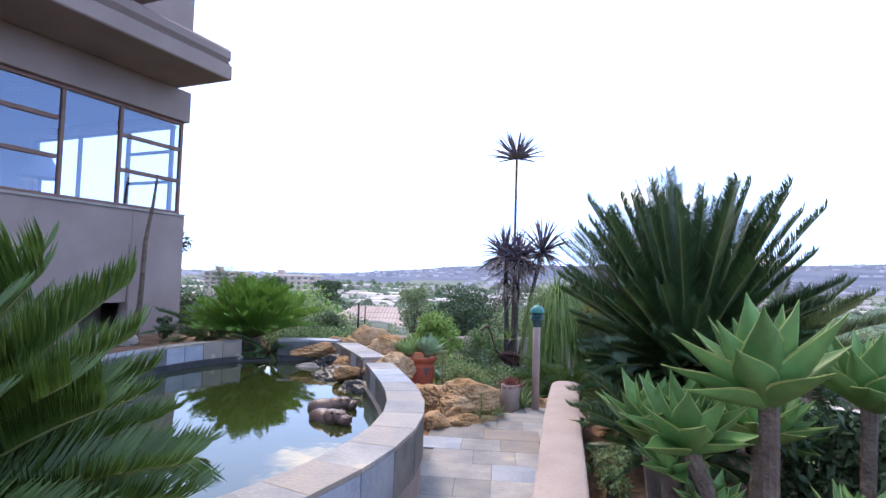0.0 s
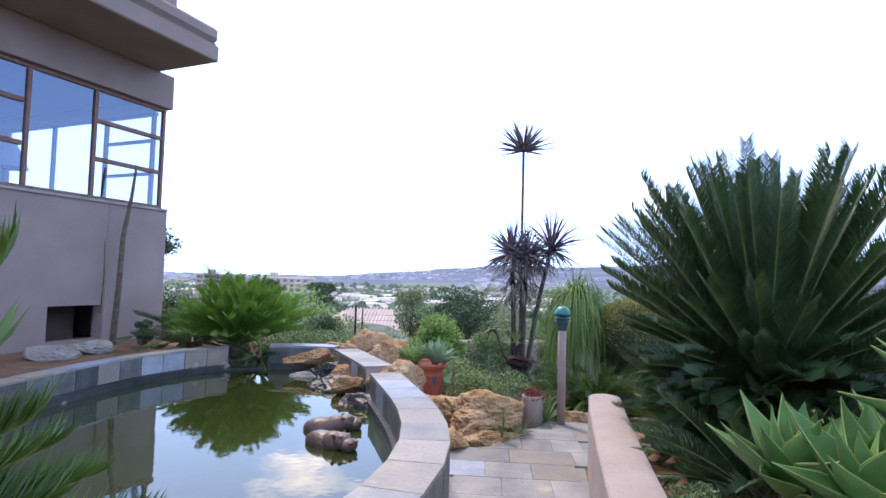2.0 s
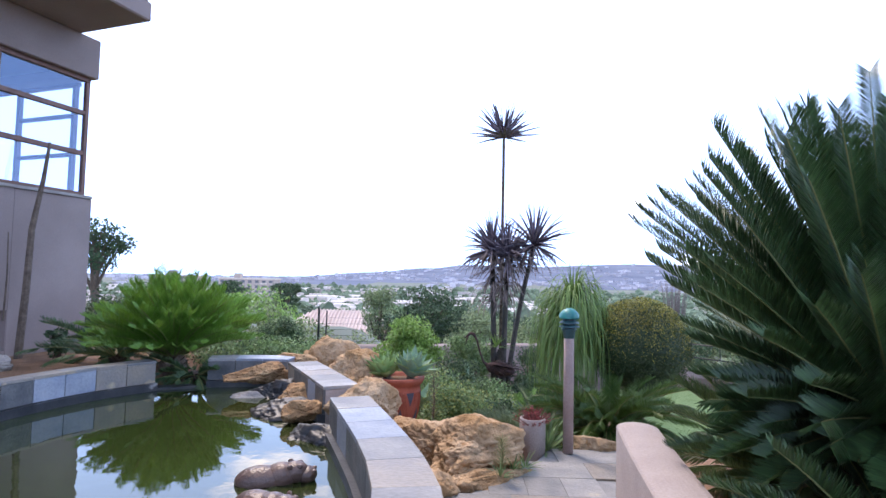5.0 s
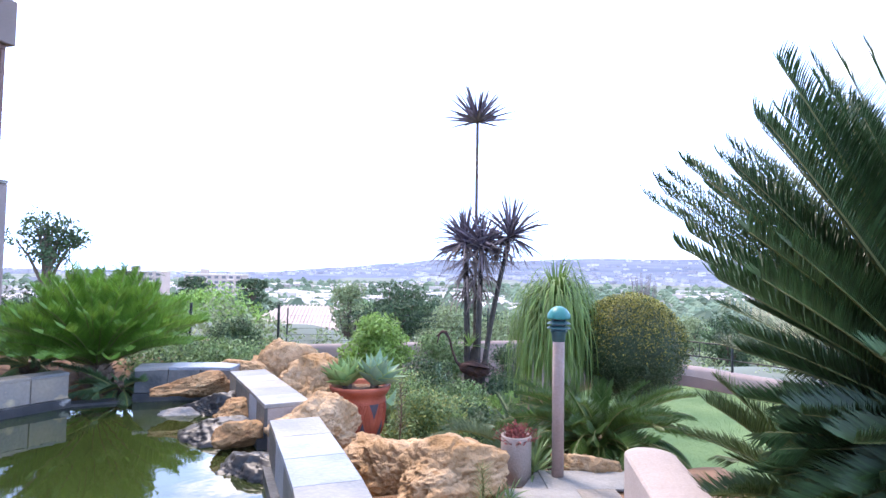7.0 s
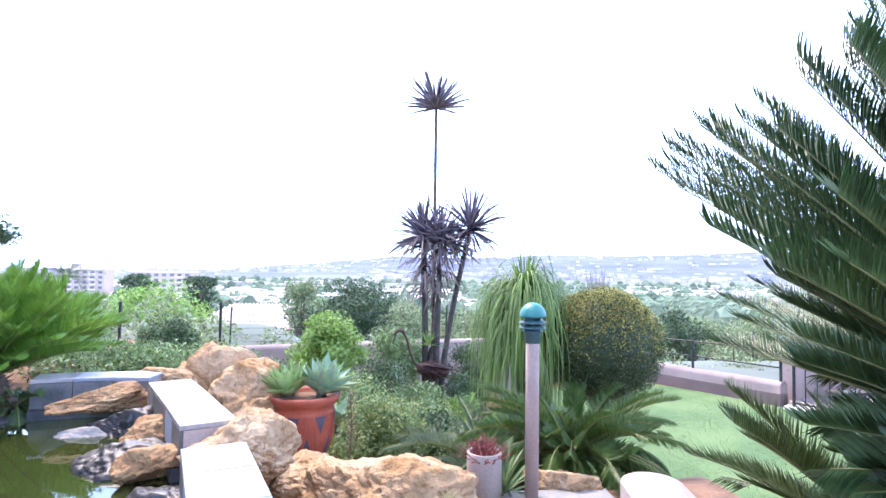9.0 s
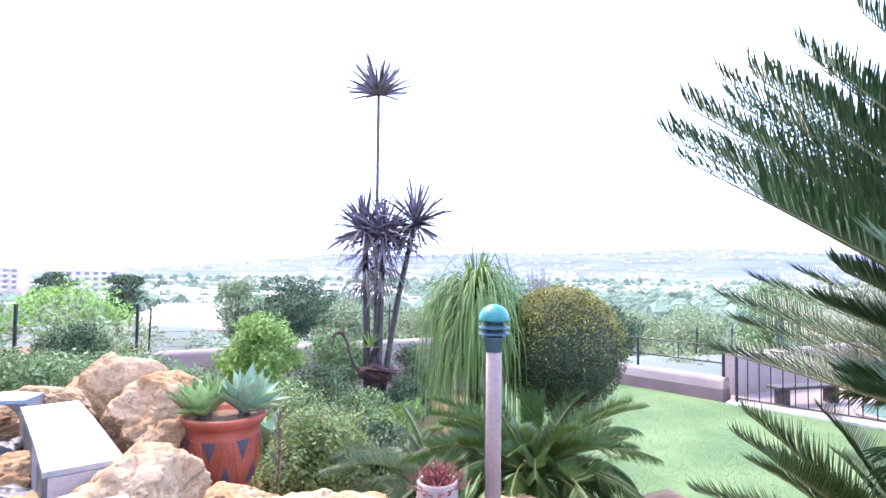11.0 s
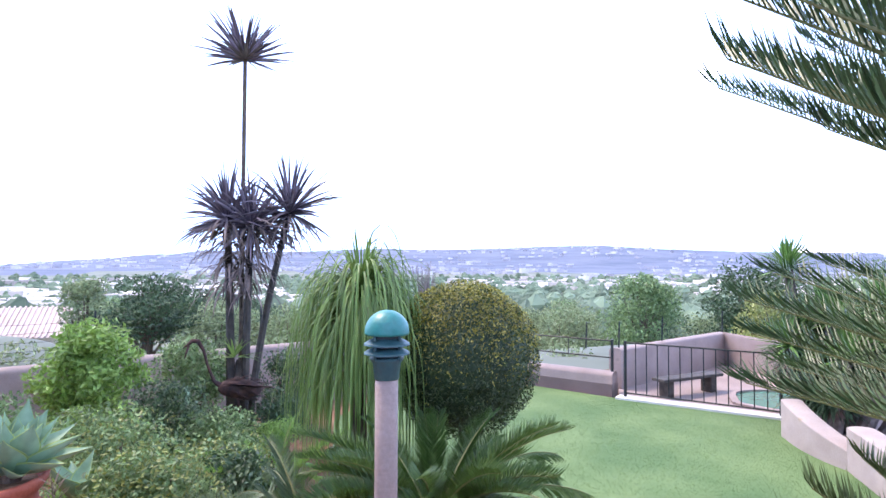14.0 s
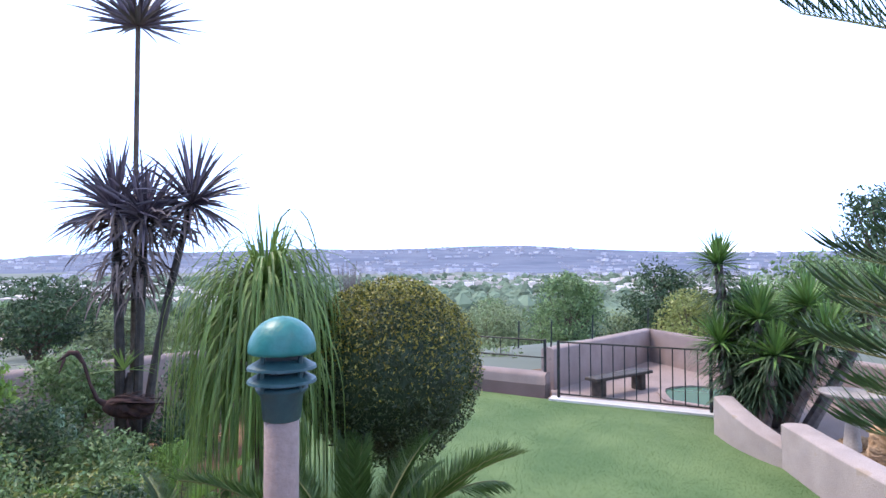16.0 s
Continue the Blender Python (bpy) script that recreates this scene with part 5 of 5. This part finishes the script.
# ---- pots ----
def clay_pot(at):
    c = thing("clay_pot", at, "red clay pot carved with dark triangles, planted with agaves", "pot")
    k0 = 1.0
    c.matrix_basis = c.matrix_basis @ Matrix.Scale(k0, 4)
    prof = [(0.15, 0), (0.175, 0.01), (0.2, 0.1), (0.245, 0.25), (0.265, 0.4), (0.262, 0.5), (0.255, 0.54), (0.275, 0.555), (0.305, 0.6), (0.31, 0.63), (0.295, 0.64), (0.27, 0.62), (0.25, 0.58)]
    Build().lathe(prof, 40).ob("body", TERRACOTTA, c, smooth=True)
    Build().lathe([(0.001, 0.60), (0.15, 0.602), (0.262, 0.592), (0.262, 0.585), (0.001, 0.584)], 24).ob("soil", SOIL, c)

    def rad(z):
        for (r0, z0), (r1, z1) in zip(prof, prof[1:]):
            if z0 <= z <= z1:
                return r0 + (r1 - r0) * (z - z0) / max(1e-6, z1 - z0)
        return 0.25
    for k in range(7):
        a0 = k * 2 * math.pi / 7
        for up in (True, False):
            ac = a0 + (0 if up else math.pi / 7)
            tri = [(-0.2, 0.48), (0.2, 0.48), (0, 0.33)] if up else [(-0.2, 0.14), (0.2, 0.14), (0, 0.31)]
            b = Build()
            (o0, z0), (o1, _), (_, z1) = tri
            vs = []
            for q in range(6):
                z = z0 + (z1 - z0) * q / 5
                for p in range(5):
                    an = ac + (o0 + (o1 - o0) * p / 4) * (1 - q / 5)
                    vs.append((math.cos(an) * (rad(z) + 0.004), math.sin(an) * (rad(z) + 0.004), z))
            b.add(vs, [(q * 5 + p, q * 5 + p + 1, q * 5 + 6 + p, q * 5 + 5 + p) for q in range(5) for p in range(4)])
            b.ob("inlay", CLAY_DARK, c, "dark triangle")
        for q in range(4):
            for sgn in (-1, 1):
                pts = []
                for j in range(5):
                    z = 0.16 + 0.32 * j / 4
                    an = a0 + sgn * (0.035 + 0.055 * q + 0.24 * (z - 0.16) / 0.32 - 0.0)
                    pts.append((math.cos(an) * (rad(z) + 0.001), math.sin(an) * (rad(z) + 0.001), z))
                Build().tube(pts, 0.007, 5).ob("carved_rib", TERRACOTTA, c)
    for k, (x, y, s, m) in enumerate([(-0.13, -0.03, 0.27, AGAVE_PALE), (0.14, 0.02, 0.3, AGAVE_GREY)]):
        p = thing("potted_agave", (at[0] + x * k0, at[1] + y * k0, at[2] + 0.57 * k0), ("green" if k == 0 else "grey green") + " agave rosette growing in the clay pot", "agave", "agaves in the pot")
        rosette(p, (0, 0, 0.07), s * 1.12, 24, m, 90 + k, (r2.uniform(-8, 8), -14 + 28 * k), 0.44)
        Build().lathe([(0.05, -0.03), (0.045, 0.08)], 9).ob("stem", BARK, p)


r2 = random.Random(5)
clay_pot((-0.53, 8.12, -0.21))

tube_pot = thing("pipe_planter", (0.86, 6.82, -0.08), "upright pale clay pipe used as a planter", "planter")
Build().lathe([(0.12, -0.12), (0.12, 0.37), (0.115, 0.38), (0.1, 0.378), (0.1, 0.3), (0.001, 0.3)], 28).ob("pipe", PINK, tube_pot, smooth=True)


def succulent(at):
    r = random.Random(7)
    c = thing("succulent", at, "red flowering succulent with brown twigs in the pipe planter", "plant")
    tw, fl = Build(), Build()
    for k in range(170):
        a, e = r.uniform(0, 6.28), r.uniform(0.4, 1.5)
        d = Vector((math.cos(a) * math.cos(e), math.sin(a) * math.cos(e), math.sin(e)))
        ln = r.uniform(0.10, 0.19)
        p0 = Vector((d.x * 0.05, d.y * 0.05, -0.06))
        tw.tube([tuple(p0), tuple(p0 + d * ln * 0.6), tuple(p0 + d * ln)], [0.003, 0.003, 0.002], 4)
        for j in range(5):
            fl.leaf(p0 + d * ln * r.uniform(0.35, 1.05) + Vector((r.gauss(0, 0.008), r.gauss(0, 0.008), 0)), (r.gauss(0, 1), r.gauss(0, 1), 0.6), 0.012, r.uniform(0, 6))
    tw.ob("twig_cluster", TWIG, c)
    fl.ob("bloom", FLOWER, c)


succulent((0.86, 6.82, 0.28))


def dry_sprig(at, h, seed, mat=BARK):
    r = random.Random(seed)
    c = thing("dry_sprig", at, "thin upright sprig with brown needles", "plant")
    b = Build()
    b.tube([(0, 0, -0.05), (0.02, 0.01, h * 0.5), (0.0, 0.0, h)], [0.006, 0.005, 0.002], 5)
    for k in range(90):
        z = h * (0.15 + 0.85 * k / 90)
        a = k * 2.4
        b.strap((0.01, 0, z), (math.cos(a), math.sin(a), 0.7), 0.09, 0.008, 0.2, 2)
    b.ob("sprig", mat, c)


dry_sprig((-0.1, 7.55, 0.0), 0.55, 1)
dry_sprig((0.5, 5.95, 0.08), 0.25, 2, RACHIS)
dry_sprig((1.3, 10.2, -0.95), 0.8, 3)
tuft = thing("grass_tuft", (1.02, 6.92, -0.05), "tuft of strap-like green leaves by the lamp", "plant")
tb2 = Build()
head(tb2, (0, 0, 0), random.Random(3), 40, 0.35, 0.03, 0.3, 1.4, 1.2)
tb2.ob("leaves", LEAF, tuft)
for k, (x, y) in enumerate([(0.62, 6.12), (0.72, 6.2), (0.5, 5.98)]):
    g = thing("grass_tuft", (x, y, 0.03), "small tuft of green leaves on the rocks", "plant", "tufts on the rocks")
    tb3 = Build()
    head(tb3, (0, 0, 0), random.Random(30 + k), 22, 0.16, 0.012, 0.2, 1.3, 1.0)
    tb3.ob("leaves", LEAF, g)


# ---- statues ----
def hippo(at, turn, size):
    b = Build()
    for c, rad, n in (((0, 0, 0.02), (0.22, 0.14, 0.12), 16), ((0.16, 0, 0.05), (0.14, 0.12, 0.11), 16), ((0.27, 0, 0.075), (0.12, 0.10, 0.09), 14), ((0.37, 0, 0.05), (0.085, 0.10, 0.07), 14), ((0.23, 0.085, 0.14), (0.025, 0.014, 0.022), 8), ((0.23, -0.085, 0.14), (0.025, 0.014, 0.022), 8), ((0.31, 0.06, 0.135), (0.028, 0.022, 0.02), 8), ((0.31, -0.06, 0.135), (0.028, 0.022, 0.02), 8), ((0.43, 0.045, 0.09), (0.022, 0.024, 0.015), 8), ((0.43, -0.045, 0.09), (0.022, 0.024, 0.015), 8)):
        m = Matrix.LocRotScale(c, None, rad)
        b.lathe([(math.cos(a) + 0.001, math.sin(a)) for a in [-1.55 + 3.1 * k / n for k in range(n + 1)]], 16, m)
    ob = put("hippo_statue", b.mesh("hippo_statue", HIPPO, True), None, "", pose(*at, 0, 0, turn) @ Matrix.Scale(size, 4))
    return tagged(ob, "brown clay hippo statue half sunk in the pond", "statue", "hippos in the pond")


hippo((-1.02, 4.95, 0.31), 14, 0.72)
hippo((-0.9, 4.55, 0.31), -28, 0.72)


def bird_statue(at):
    b = Build()
    b.tube([(-0.62, 0, 1.42), (-0.5, 0, 1.52), (-0.42, 0, 1.5)], [0.008, 0.03, 0.035], 8)
    b.tube([(-0.44, 0, 1.52), (-0.36, 0, 1.38), (-0.3, 0, 1.15), (-0.22, 0, 0.95), (-0.05, 0, 0.82)], [0.032, 0.02, 0.018, 0.025, 0.06], 8)
    b.lathe([(math.cos(a) + 0.001, math.sin(a)) for a in [-1.55 + 3.1 * k / 12 for k in range(13)]], 14, Matrix.LocRotScale((0.12, 0, 0.82), Euler((0, 0.15, 0)), (0.3, 0.13, 0.14)))
    for k in range(26):
        b.strap((-0.12 + 0.014 * k, 0.1 * (-1) ** k, 0.9 - 0.002 * k), (1, 0.2 * (-1) ** k, 0.05), 0.42, 0.07, 0.7, 4)
    for k in range(140):
        a, u = k * 2.4, -0.9 + 1.8 * (k % 35) / 35
        w = math.sqrt(1 - u * u)
        b.strap((0.12 + 0.28 * u, 0.13 * w * math.cos(a), 0.82 - 0.04 * u + 0.14 * w * math.sin(a)), (1, 0.35 * math.cos(a), 0.35 * math.sin(a)), 0.13, 0.035, 0.4, 2)
    for s in (-0.05, 0.05):
        b.tube([(0.08, s, 0.75), (0.14, s, 0.4), (0.06, s, 0.0)], [0.02, 0.013, 0.013], 6)
    b.tube([(-0.55, 0, 1.46), (-0.6, 0, 1.28)], [0.02, 0.006], 6)
    ob = put("crane_statue", b.mesh("crane_statue", RUST, True), None, "", pose(*at))
    return tagged(ob, "rusted metal crane statue standing in the bed", "statue")


bird_statue((0.92, 13.0, -1.04))

cactus = thing("cactus", (0.35, 12.6, -1.2), "pale green column cactus by the crane statue", "cactus")
for x, h in ((0, 1.15), (0.12, 0.95)):
    Build().lathe([(0.04, 0), (0.055, h * 0.5), (0.05, h * 0.92), (0.02, h)], 10, Matrix.Translation((x, 0, 0)), 0.01).ob("column", AGAVE_GREY, cactus)
prickly = thing("paddle_plant", (-0.35, 9.6, -0.7), "green paddle-leaved plant beside the pot", "plant")
for k in range(7):
    rk = random.Random(k)
    put("leaf", agave_leaf("leaf", 0.36, 0.15, AGAVE_GREY, -0.05), prickly, "", pose(0, 0, 0.45, 0, -55 + rk.uniform(-15, 20), k * 52))
Build().tube([(0, 0, -0.1), (0, 0, 0.46)], 0.04, 7).ob("stem", BARK, prickly)

# stake against the house wall
stake = thing("wooden_stake", tuple(HM @ Vector((1.1, 0.22, 0.4))), "thin brown wooden stake leaning at the house wall", "stake")
Build().tube([(0, 0, -0.1), (0.03, 0.04, 0.9), (0.035, 0.07, 1.7), (0.085, 0.16, 2.4), (0.1, 0.215, 2.9)], [0.05, 0.045, 0.038, 0.028, 0.018], 7).ob("stick", BARK, stake)
stake2 = thing("wooden_stake", tuple(HM @ Vector((1.2, 0.06, 0.9))), "thin brown stick leaning at the house wall", "stake")
Build().tube([(0, 0, 0), (0.02, 0.0, 0.6), (0.0, 0.0, 1.15)], [0.012, 0.01, 0.006], 6).ob("stick", BARK, stake2)

# ---- pool terrace things ----
bench = thing("bench", (8.85, 13.05, -1.05), "dark timber bench with block feet by the pool", "bench")
bd = Matrix.Rotation(radians(3), 4, "Z")
Build().box((-0.1, -0.16, 0.32), (1.6, 0.16, 0.38), bd, 0.01).ob("seat", TIMBER, bench)
for x in (0.05, 1.25):
    Build().box((x, -0.13, 0), (x + 0.16, 0.13, 0.33), bd, 0.02).ob("foot", TIMBER, bench)

bath = thing("bird_bath", (9.1, 8.8, -1.05), "weathered concrete bird bath behind the curved wall", "bird bath")
Build().lathe([(0.18, 0), (0.17, 0.06), (0.11, 0.12), (0.075, 0.45), (0.1, 0.72), (0.14, 0.76)], 20).ob("pedestal", CONCRETE, bath, smooth=True)
Build().lathe([(0.12, 0.75), (0.3, 0.8), (0.36, 0.85), (0.36, 0.87), (0.33, 0.87), (0.28, 0.84), (0.001, 0.81)], 28).ob("bowl", CONCRETE, bath, smooth=True)

# ---- beyond the wall ----
tree((-2.4, 45.6, -7.5), "dense dark green tree past the garden wall", 7.2, 8.9, 3.6, LEAF_DARK, 101, 9000, 0.15, 34, flat=True)
tree((-5.6, 43.7, -7.0), "light green feathery tree past the garden wall", 3.6, 8.0, 2.0, LEAF_PALE, 102, 4500, 0.14, 36)
tree((1.6, 42.6, -7.5), "pale green olive tree past the garden wall", 5.0, 6.6, 1.5, LEAF_PALE, 103, 5000, 0.15, 36)
tree((6.4, 44.6, -8.0), "pale green tree past the garden wall", 6.0, 6.8, 1.5, LEAF_PALE, 104, 5000, 0.16, 36)
tree((11.5, 44.0, -8.0), "green tree past the garden wall", 6.0, 6.4, 1.5, LEAF, 115, 5000, 0.16, 36)
tree((-10.8, 31, -4.0), "light green spreading tree beside the neighbour's roof", 6.6, 4.2, 0.8, LEAF_BRIGHT, 105, 9000, 0.12, 48)
tree((-6.2, 29, -4.5), "light green shrubby tree beside the neighbour's roof", 3.4, 2.9, 0.5, LEAF_BRIGHT, 116, 5000, 0.1, 34)
tree((-26.0, 66, -8.0), "dark flat-topped cedar in front of the flats", 4.4, 9.6, 4.0, LEAF_DARK, 106, 4000, 0.2, 30, flat=True)
tree((-19.4, 65.5, -8.0), "dark flat-topped cedar beside the flats", 4.0, 9.4, 4.0, LEAF_DARK, 107, 4000, 0.2, 30, flat=True)
tree((-30.4, 47.9, -6.0), "dark open tree behind the house", 6.2, 11.6, 7.5, LEAF_DARK, 108, 2600, 0.2, 22)
tree((26.2, 32.1, -6.0), "green leafy tree past the pool terrace", 5.2, 7.0, 2.0, LEAF, 109, 7000, 0.14, 40)
tree((39.2, 34.8, -7.0), "dark green tree past the pool terrace", 7.5, 8.3, 2.0, LEAF_DARK, 110, 6000, 0.19, 44)
tree((25.0, 39.0, -7.5), "pale green shrubby tree past the pool terrace", 6.5, 5.8, 0.8, LEAF_PALE, 111, 5000, 0.15, 38)
tree((48.2, 23.3, -5.0), "tall dark green tree at the side of the garden", 8.0, 12.5, 3.0, LEAF_DARK, 112, 7000, 0.2, 44)
tree((22.5, 20.3, -4.5), "yellow green tree behind the pool wall", 4.2, 4.9, 1.2, LEAF_YELLOW, 113, 5000, 0.1, 38)
tree((27.0, 17.5, -4.5), "green tree behind the pool wall", 6.0, 6.2, 1.6, LEAF, 114, 6000, 0.14, 40)


def hillside(x, y):
    k = step01((math.hypot(x, y - 5) - 60) / 60)
    return ground_z(x, y) * (1 - k) + far_z(x, y) * k


models = [tree((4.5, 70, hillside(4.5, 70)), "hazy green tree on the hillside", 7.0, 6.5, 1.5, LEAF_PALE, 121, 3500, 0.2, 34),
          tree((15, 62, hillside(15, 62)), "green tree on the hillside", 7.5, 6.8, 1.5, LEAF, 122, 3500, 0.2, 34),
          tree((30, 58, hillside(30, 58)), "dark green tree on the hillside", 7.0, 7.0, 1.5, LEAF_DARK, 123, 3500, 0.2, 34)]
rt = random.Random(12)
for k in range(46):
    a, rr = -0.25 + 1.35 * ((k * 0.618) % 1), rt.uniform(40, 120)
    x, y = rr * math.sin(a), rr * math.cos(a)
    if rr < 62 and a < 0.12:
        continue
    copy_thing(models[rt.choice([0, 0, 1, 1, 2])], pose(x, y, hillside(x, y) - 0.5, 0, 0, rt.uniform(0, 360)) @ Matrix.Scale(1.0, 4))
date_palm = cycad((-25.4, 50.9, -5.5), "feathery grey green palm behind the house", 44, 2.6, -0.3, 1.2, LEAF_DARK, 19, 6.3, 0.2, 0.45, 1.0, 30, group="")
date_palm.name, date_palm["category"] = "palm_tree", "palm"
bare = thing("bare_tree", (22.5, 60.2, -8.0), "bare grey twigged tree past the garden wall", "tree")
bb = Build()
rb = random.Random(8)
for k in range(60):
    a = rb.uniform(0, 6.28)
    e = Vector((math.cos(a) * rb.uniform(0.2, 1.5), math.sin(a) * rb.uniform(0.2, 1.5), rb.uniform(7.0, 10.2)))
    bb.tube([(0, 0, rb.uniform(0, 3)), tuple(e * 0.55), tuple(e)], [0.09, 0.05, 0.02], 4)
bb.tube([(0, 0, -1), (0, 0, 3.5)], [0.2, 0.1], 7)
bb.ob("branches", BARK_GREY, bare)


def neighbour():
    h = thing("neighbour_house", (-12.2, 58, -6.4), "neighbour's low cream house with red tiled roof", "house")
    Build().box((-5, -3, -1), (6, 4, 2.6)).ob("wall", CREAM, h)
    b = Build()
    b.add([(-5.6, -3.6, 2.6), (6.6, -3.6, 2.6), (6.6, 4.6, 2.6), (-5.6, 4.6, 2.6), (-2, 0.5, 4.6), (3, 0.5, 4.6)], [(0, 1, 5, 4), (1, 2, 5), (2, 3, 4, 5), (3, 0, 4), (3, 2, 1, 0)])
    roof = b.ob("roof", ROOFTILE, h)
    for k in range(34):
        x = -5.4 + 12.0 * k / 34
        t = max(0.0, min(1.0, (x + 5.6) / 3.6, (6.6 - x) / 3.6))
        Build().tube([(x, -3.6, 2.66), (x + 0 * t, -3.6 + 4.1 * t, 2.66 + 2.0 * t)], 0.09, 5).ob("roof_tile", ROOFTILE, roof)
    Build().box((-3.5, -3.06, 0.6), (-2.0, -3.0, 1.9)).ob("window", DARKGLASS, h)
    Build().box((2.0, -3.06, 0.6), (4.0, -3.0, 1.9)).ob("window", DARKGLASS, h)
    Build().box((-6.6, -4.2, 0.8), (-4.0, -3.9, 2.4), None, 0.02).ob("board", ORANGE, h, "orange sign board")
    return h


neighbour()


def flats(at, w, storeys, seed, label):
    h = thing("apartment_building", at, label, "building", "blocks of flats in the valley")
    Build().box((-w / 2, 0, -8), (w / 2, 12, storeys * 3.0)).ob("wall", BUFF, h)
    Build().box((-w / 2 - 0.4, -0.4, storeys * 3.0), (w / 2 + 0.4, 12.4, storeys * 3.0 + 0.8)).ob("roof", CREAM, h)
    Build().box((-w / 4, 2, storeys * 3.0 + 0.8), (-w / 4 + 4, 6, storeys * 3.0 + 3.6)).ob("stair_tower", BUFF, h)
    n = int(w / 4.2)
    for s in range(storeys):
        for k in range(n):
            x = -w / 2 + (k + 0.5) * w / n
            Build().box((x - 1.1, -0.12, s * 3 + 0.9), (x + 1.1, 0.0, s * 3 + 2.4)).ob("window", DARKGLASS, h)
        for k in (1, n - 2):
            x = -w / 2 + (k + 0.5) * w / n
            Build().box((x - 1.8, -1.2, s * 3 + 0.1), (x + 1.8, -0.13, s * 3 + 1.0)).ob("balcony", CREAM, h)


flats((-128, 340, -13), 34, 4, 1, "pinkish brick block of flats in the valley")
flats((-176, 350, -12), 26, 4, 2, "pinkish brick block of flats in the valley")


def valley():
    r = random.Random(77)
    near, homes, homes2 = Build(), Build(), Build()

    def blob(b, x, y, z, w, h):
        vs = []
        for k, (q, u) in enumerate(((0.55, 0.0), (1.0, 0.35), (0.75, 0.75), (0.2, 1.0))):
            for i in range(6):
                a = i * math.pi / 3 + k * 0.5
                s = q * w * r.uniform(0.75, 1.2)
                vs.append((x + math.cos(a) * s, y + math.sin(a) * s, z + h * u * r.uniform(0.9, 1.1)))
        fs = [(k * 6 + i, k * 6 + (i + 1) % 6, k * 6 + 6 + (i + 1) % 6, k * 6 + 6 + i) for k in range(3) for i in range(6)] + [(18, 19, 20, 21, 22, 23)]
        b.add(vs, fs)

    def home(b, x, y, z, w, d, h, a):
        m = pose(x, y, z, 0, 0, a)
        b.box((-w / 2, -d / 2, -3), (w / 2, d / 2, h), m)
    for k in range(9000):
        rr, a = 110 * math.exp(r.random() * 3.1), r.uniform(-0.95, 1.35)
        x, y = rr * math.sin(a), rr * math.cos(a)
        z = far_z(x, y)
        s = r.uniform(2.2, 4.5) * (1 + rr / 2500)
        if rr < 900:
            blob(near, x, y, z - 1, s, s * r.uniform(1.0, 1.7))
    for k in range(3200):
        rr, a = 260 * math.exp(r.random() * 2.45), r.uniform(-0.95, 1.35)
        x, y = rr * math.sin(a), rr * math.cos(a)
        if noise.noise(Vector((x * 0.003, y * 0.003, 8))) < -0.12:
            continue
        z = far_z(x, y)
        s = 0.75 + rr / 5000
        home(homes if rr < 800 else homes2, x, y, z, r.uniform(8, 20) * s, r.uniform(8, 14), r.uniform(3.5, 6.5) * s, r.uniform(0, 180))
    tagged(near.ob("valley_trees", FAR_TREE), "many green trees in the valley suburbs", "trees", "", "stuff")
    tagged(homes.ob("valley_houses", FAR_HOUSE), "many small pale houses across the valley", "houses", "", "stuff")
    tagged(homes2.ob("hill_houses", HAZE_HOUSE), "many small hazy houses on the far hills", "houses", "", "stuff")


valley()


# ---- slate tiles of the path, laid last ----
def slates():
    r = random.Random(9)
    turn = radians(-6)
    rows = 34
    made = 0
    for j in range(rows):
        y = -5.6 + j * 0.39
        x = -1.0 + r.uniform(-0.2, 0)
        while x < 2.2:
            w = r.choice([0.29, 0.39, 0.39, 0.58, 0.7])
            cx, cy = x + w / 2, y + 0.195
            px, py = cx * math.cos(turn) - cy * math.sin(turn) * 0.0 + 0.03 * (cy - 3), cy
            if inside(px, py, PAVE):
                q = [Vector((px + dx * w / 2, py + dy * 0.195, 0)) for dx, dy in ((-1, -1), (1, -1), (-1, 1), (1, 1))]
                keep = [inside(v.x, v.y, PAVE) for v in q]
                if sum(keep) >= 2:
                    tile("slate_tile", q[0], q[1], q[2], q[3], -0.012, 0.004, r.choices([SLATE, SLATE_BLUE, SLATE_WARM], [6, 1.6, 0.8])[0], pavement, 0.002, r.uniform(-0.001, 0.002))
                    made += 1
            x += w


slates()
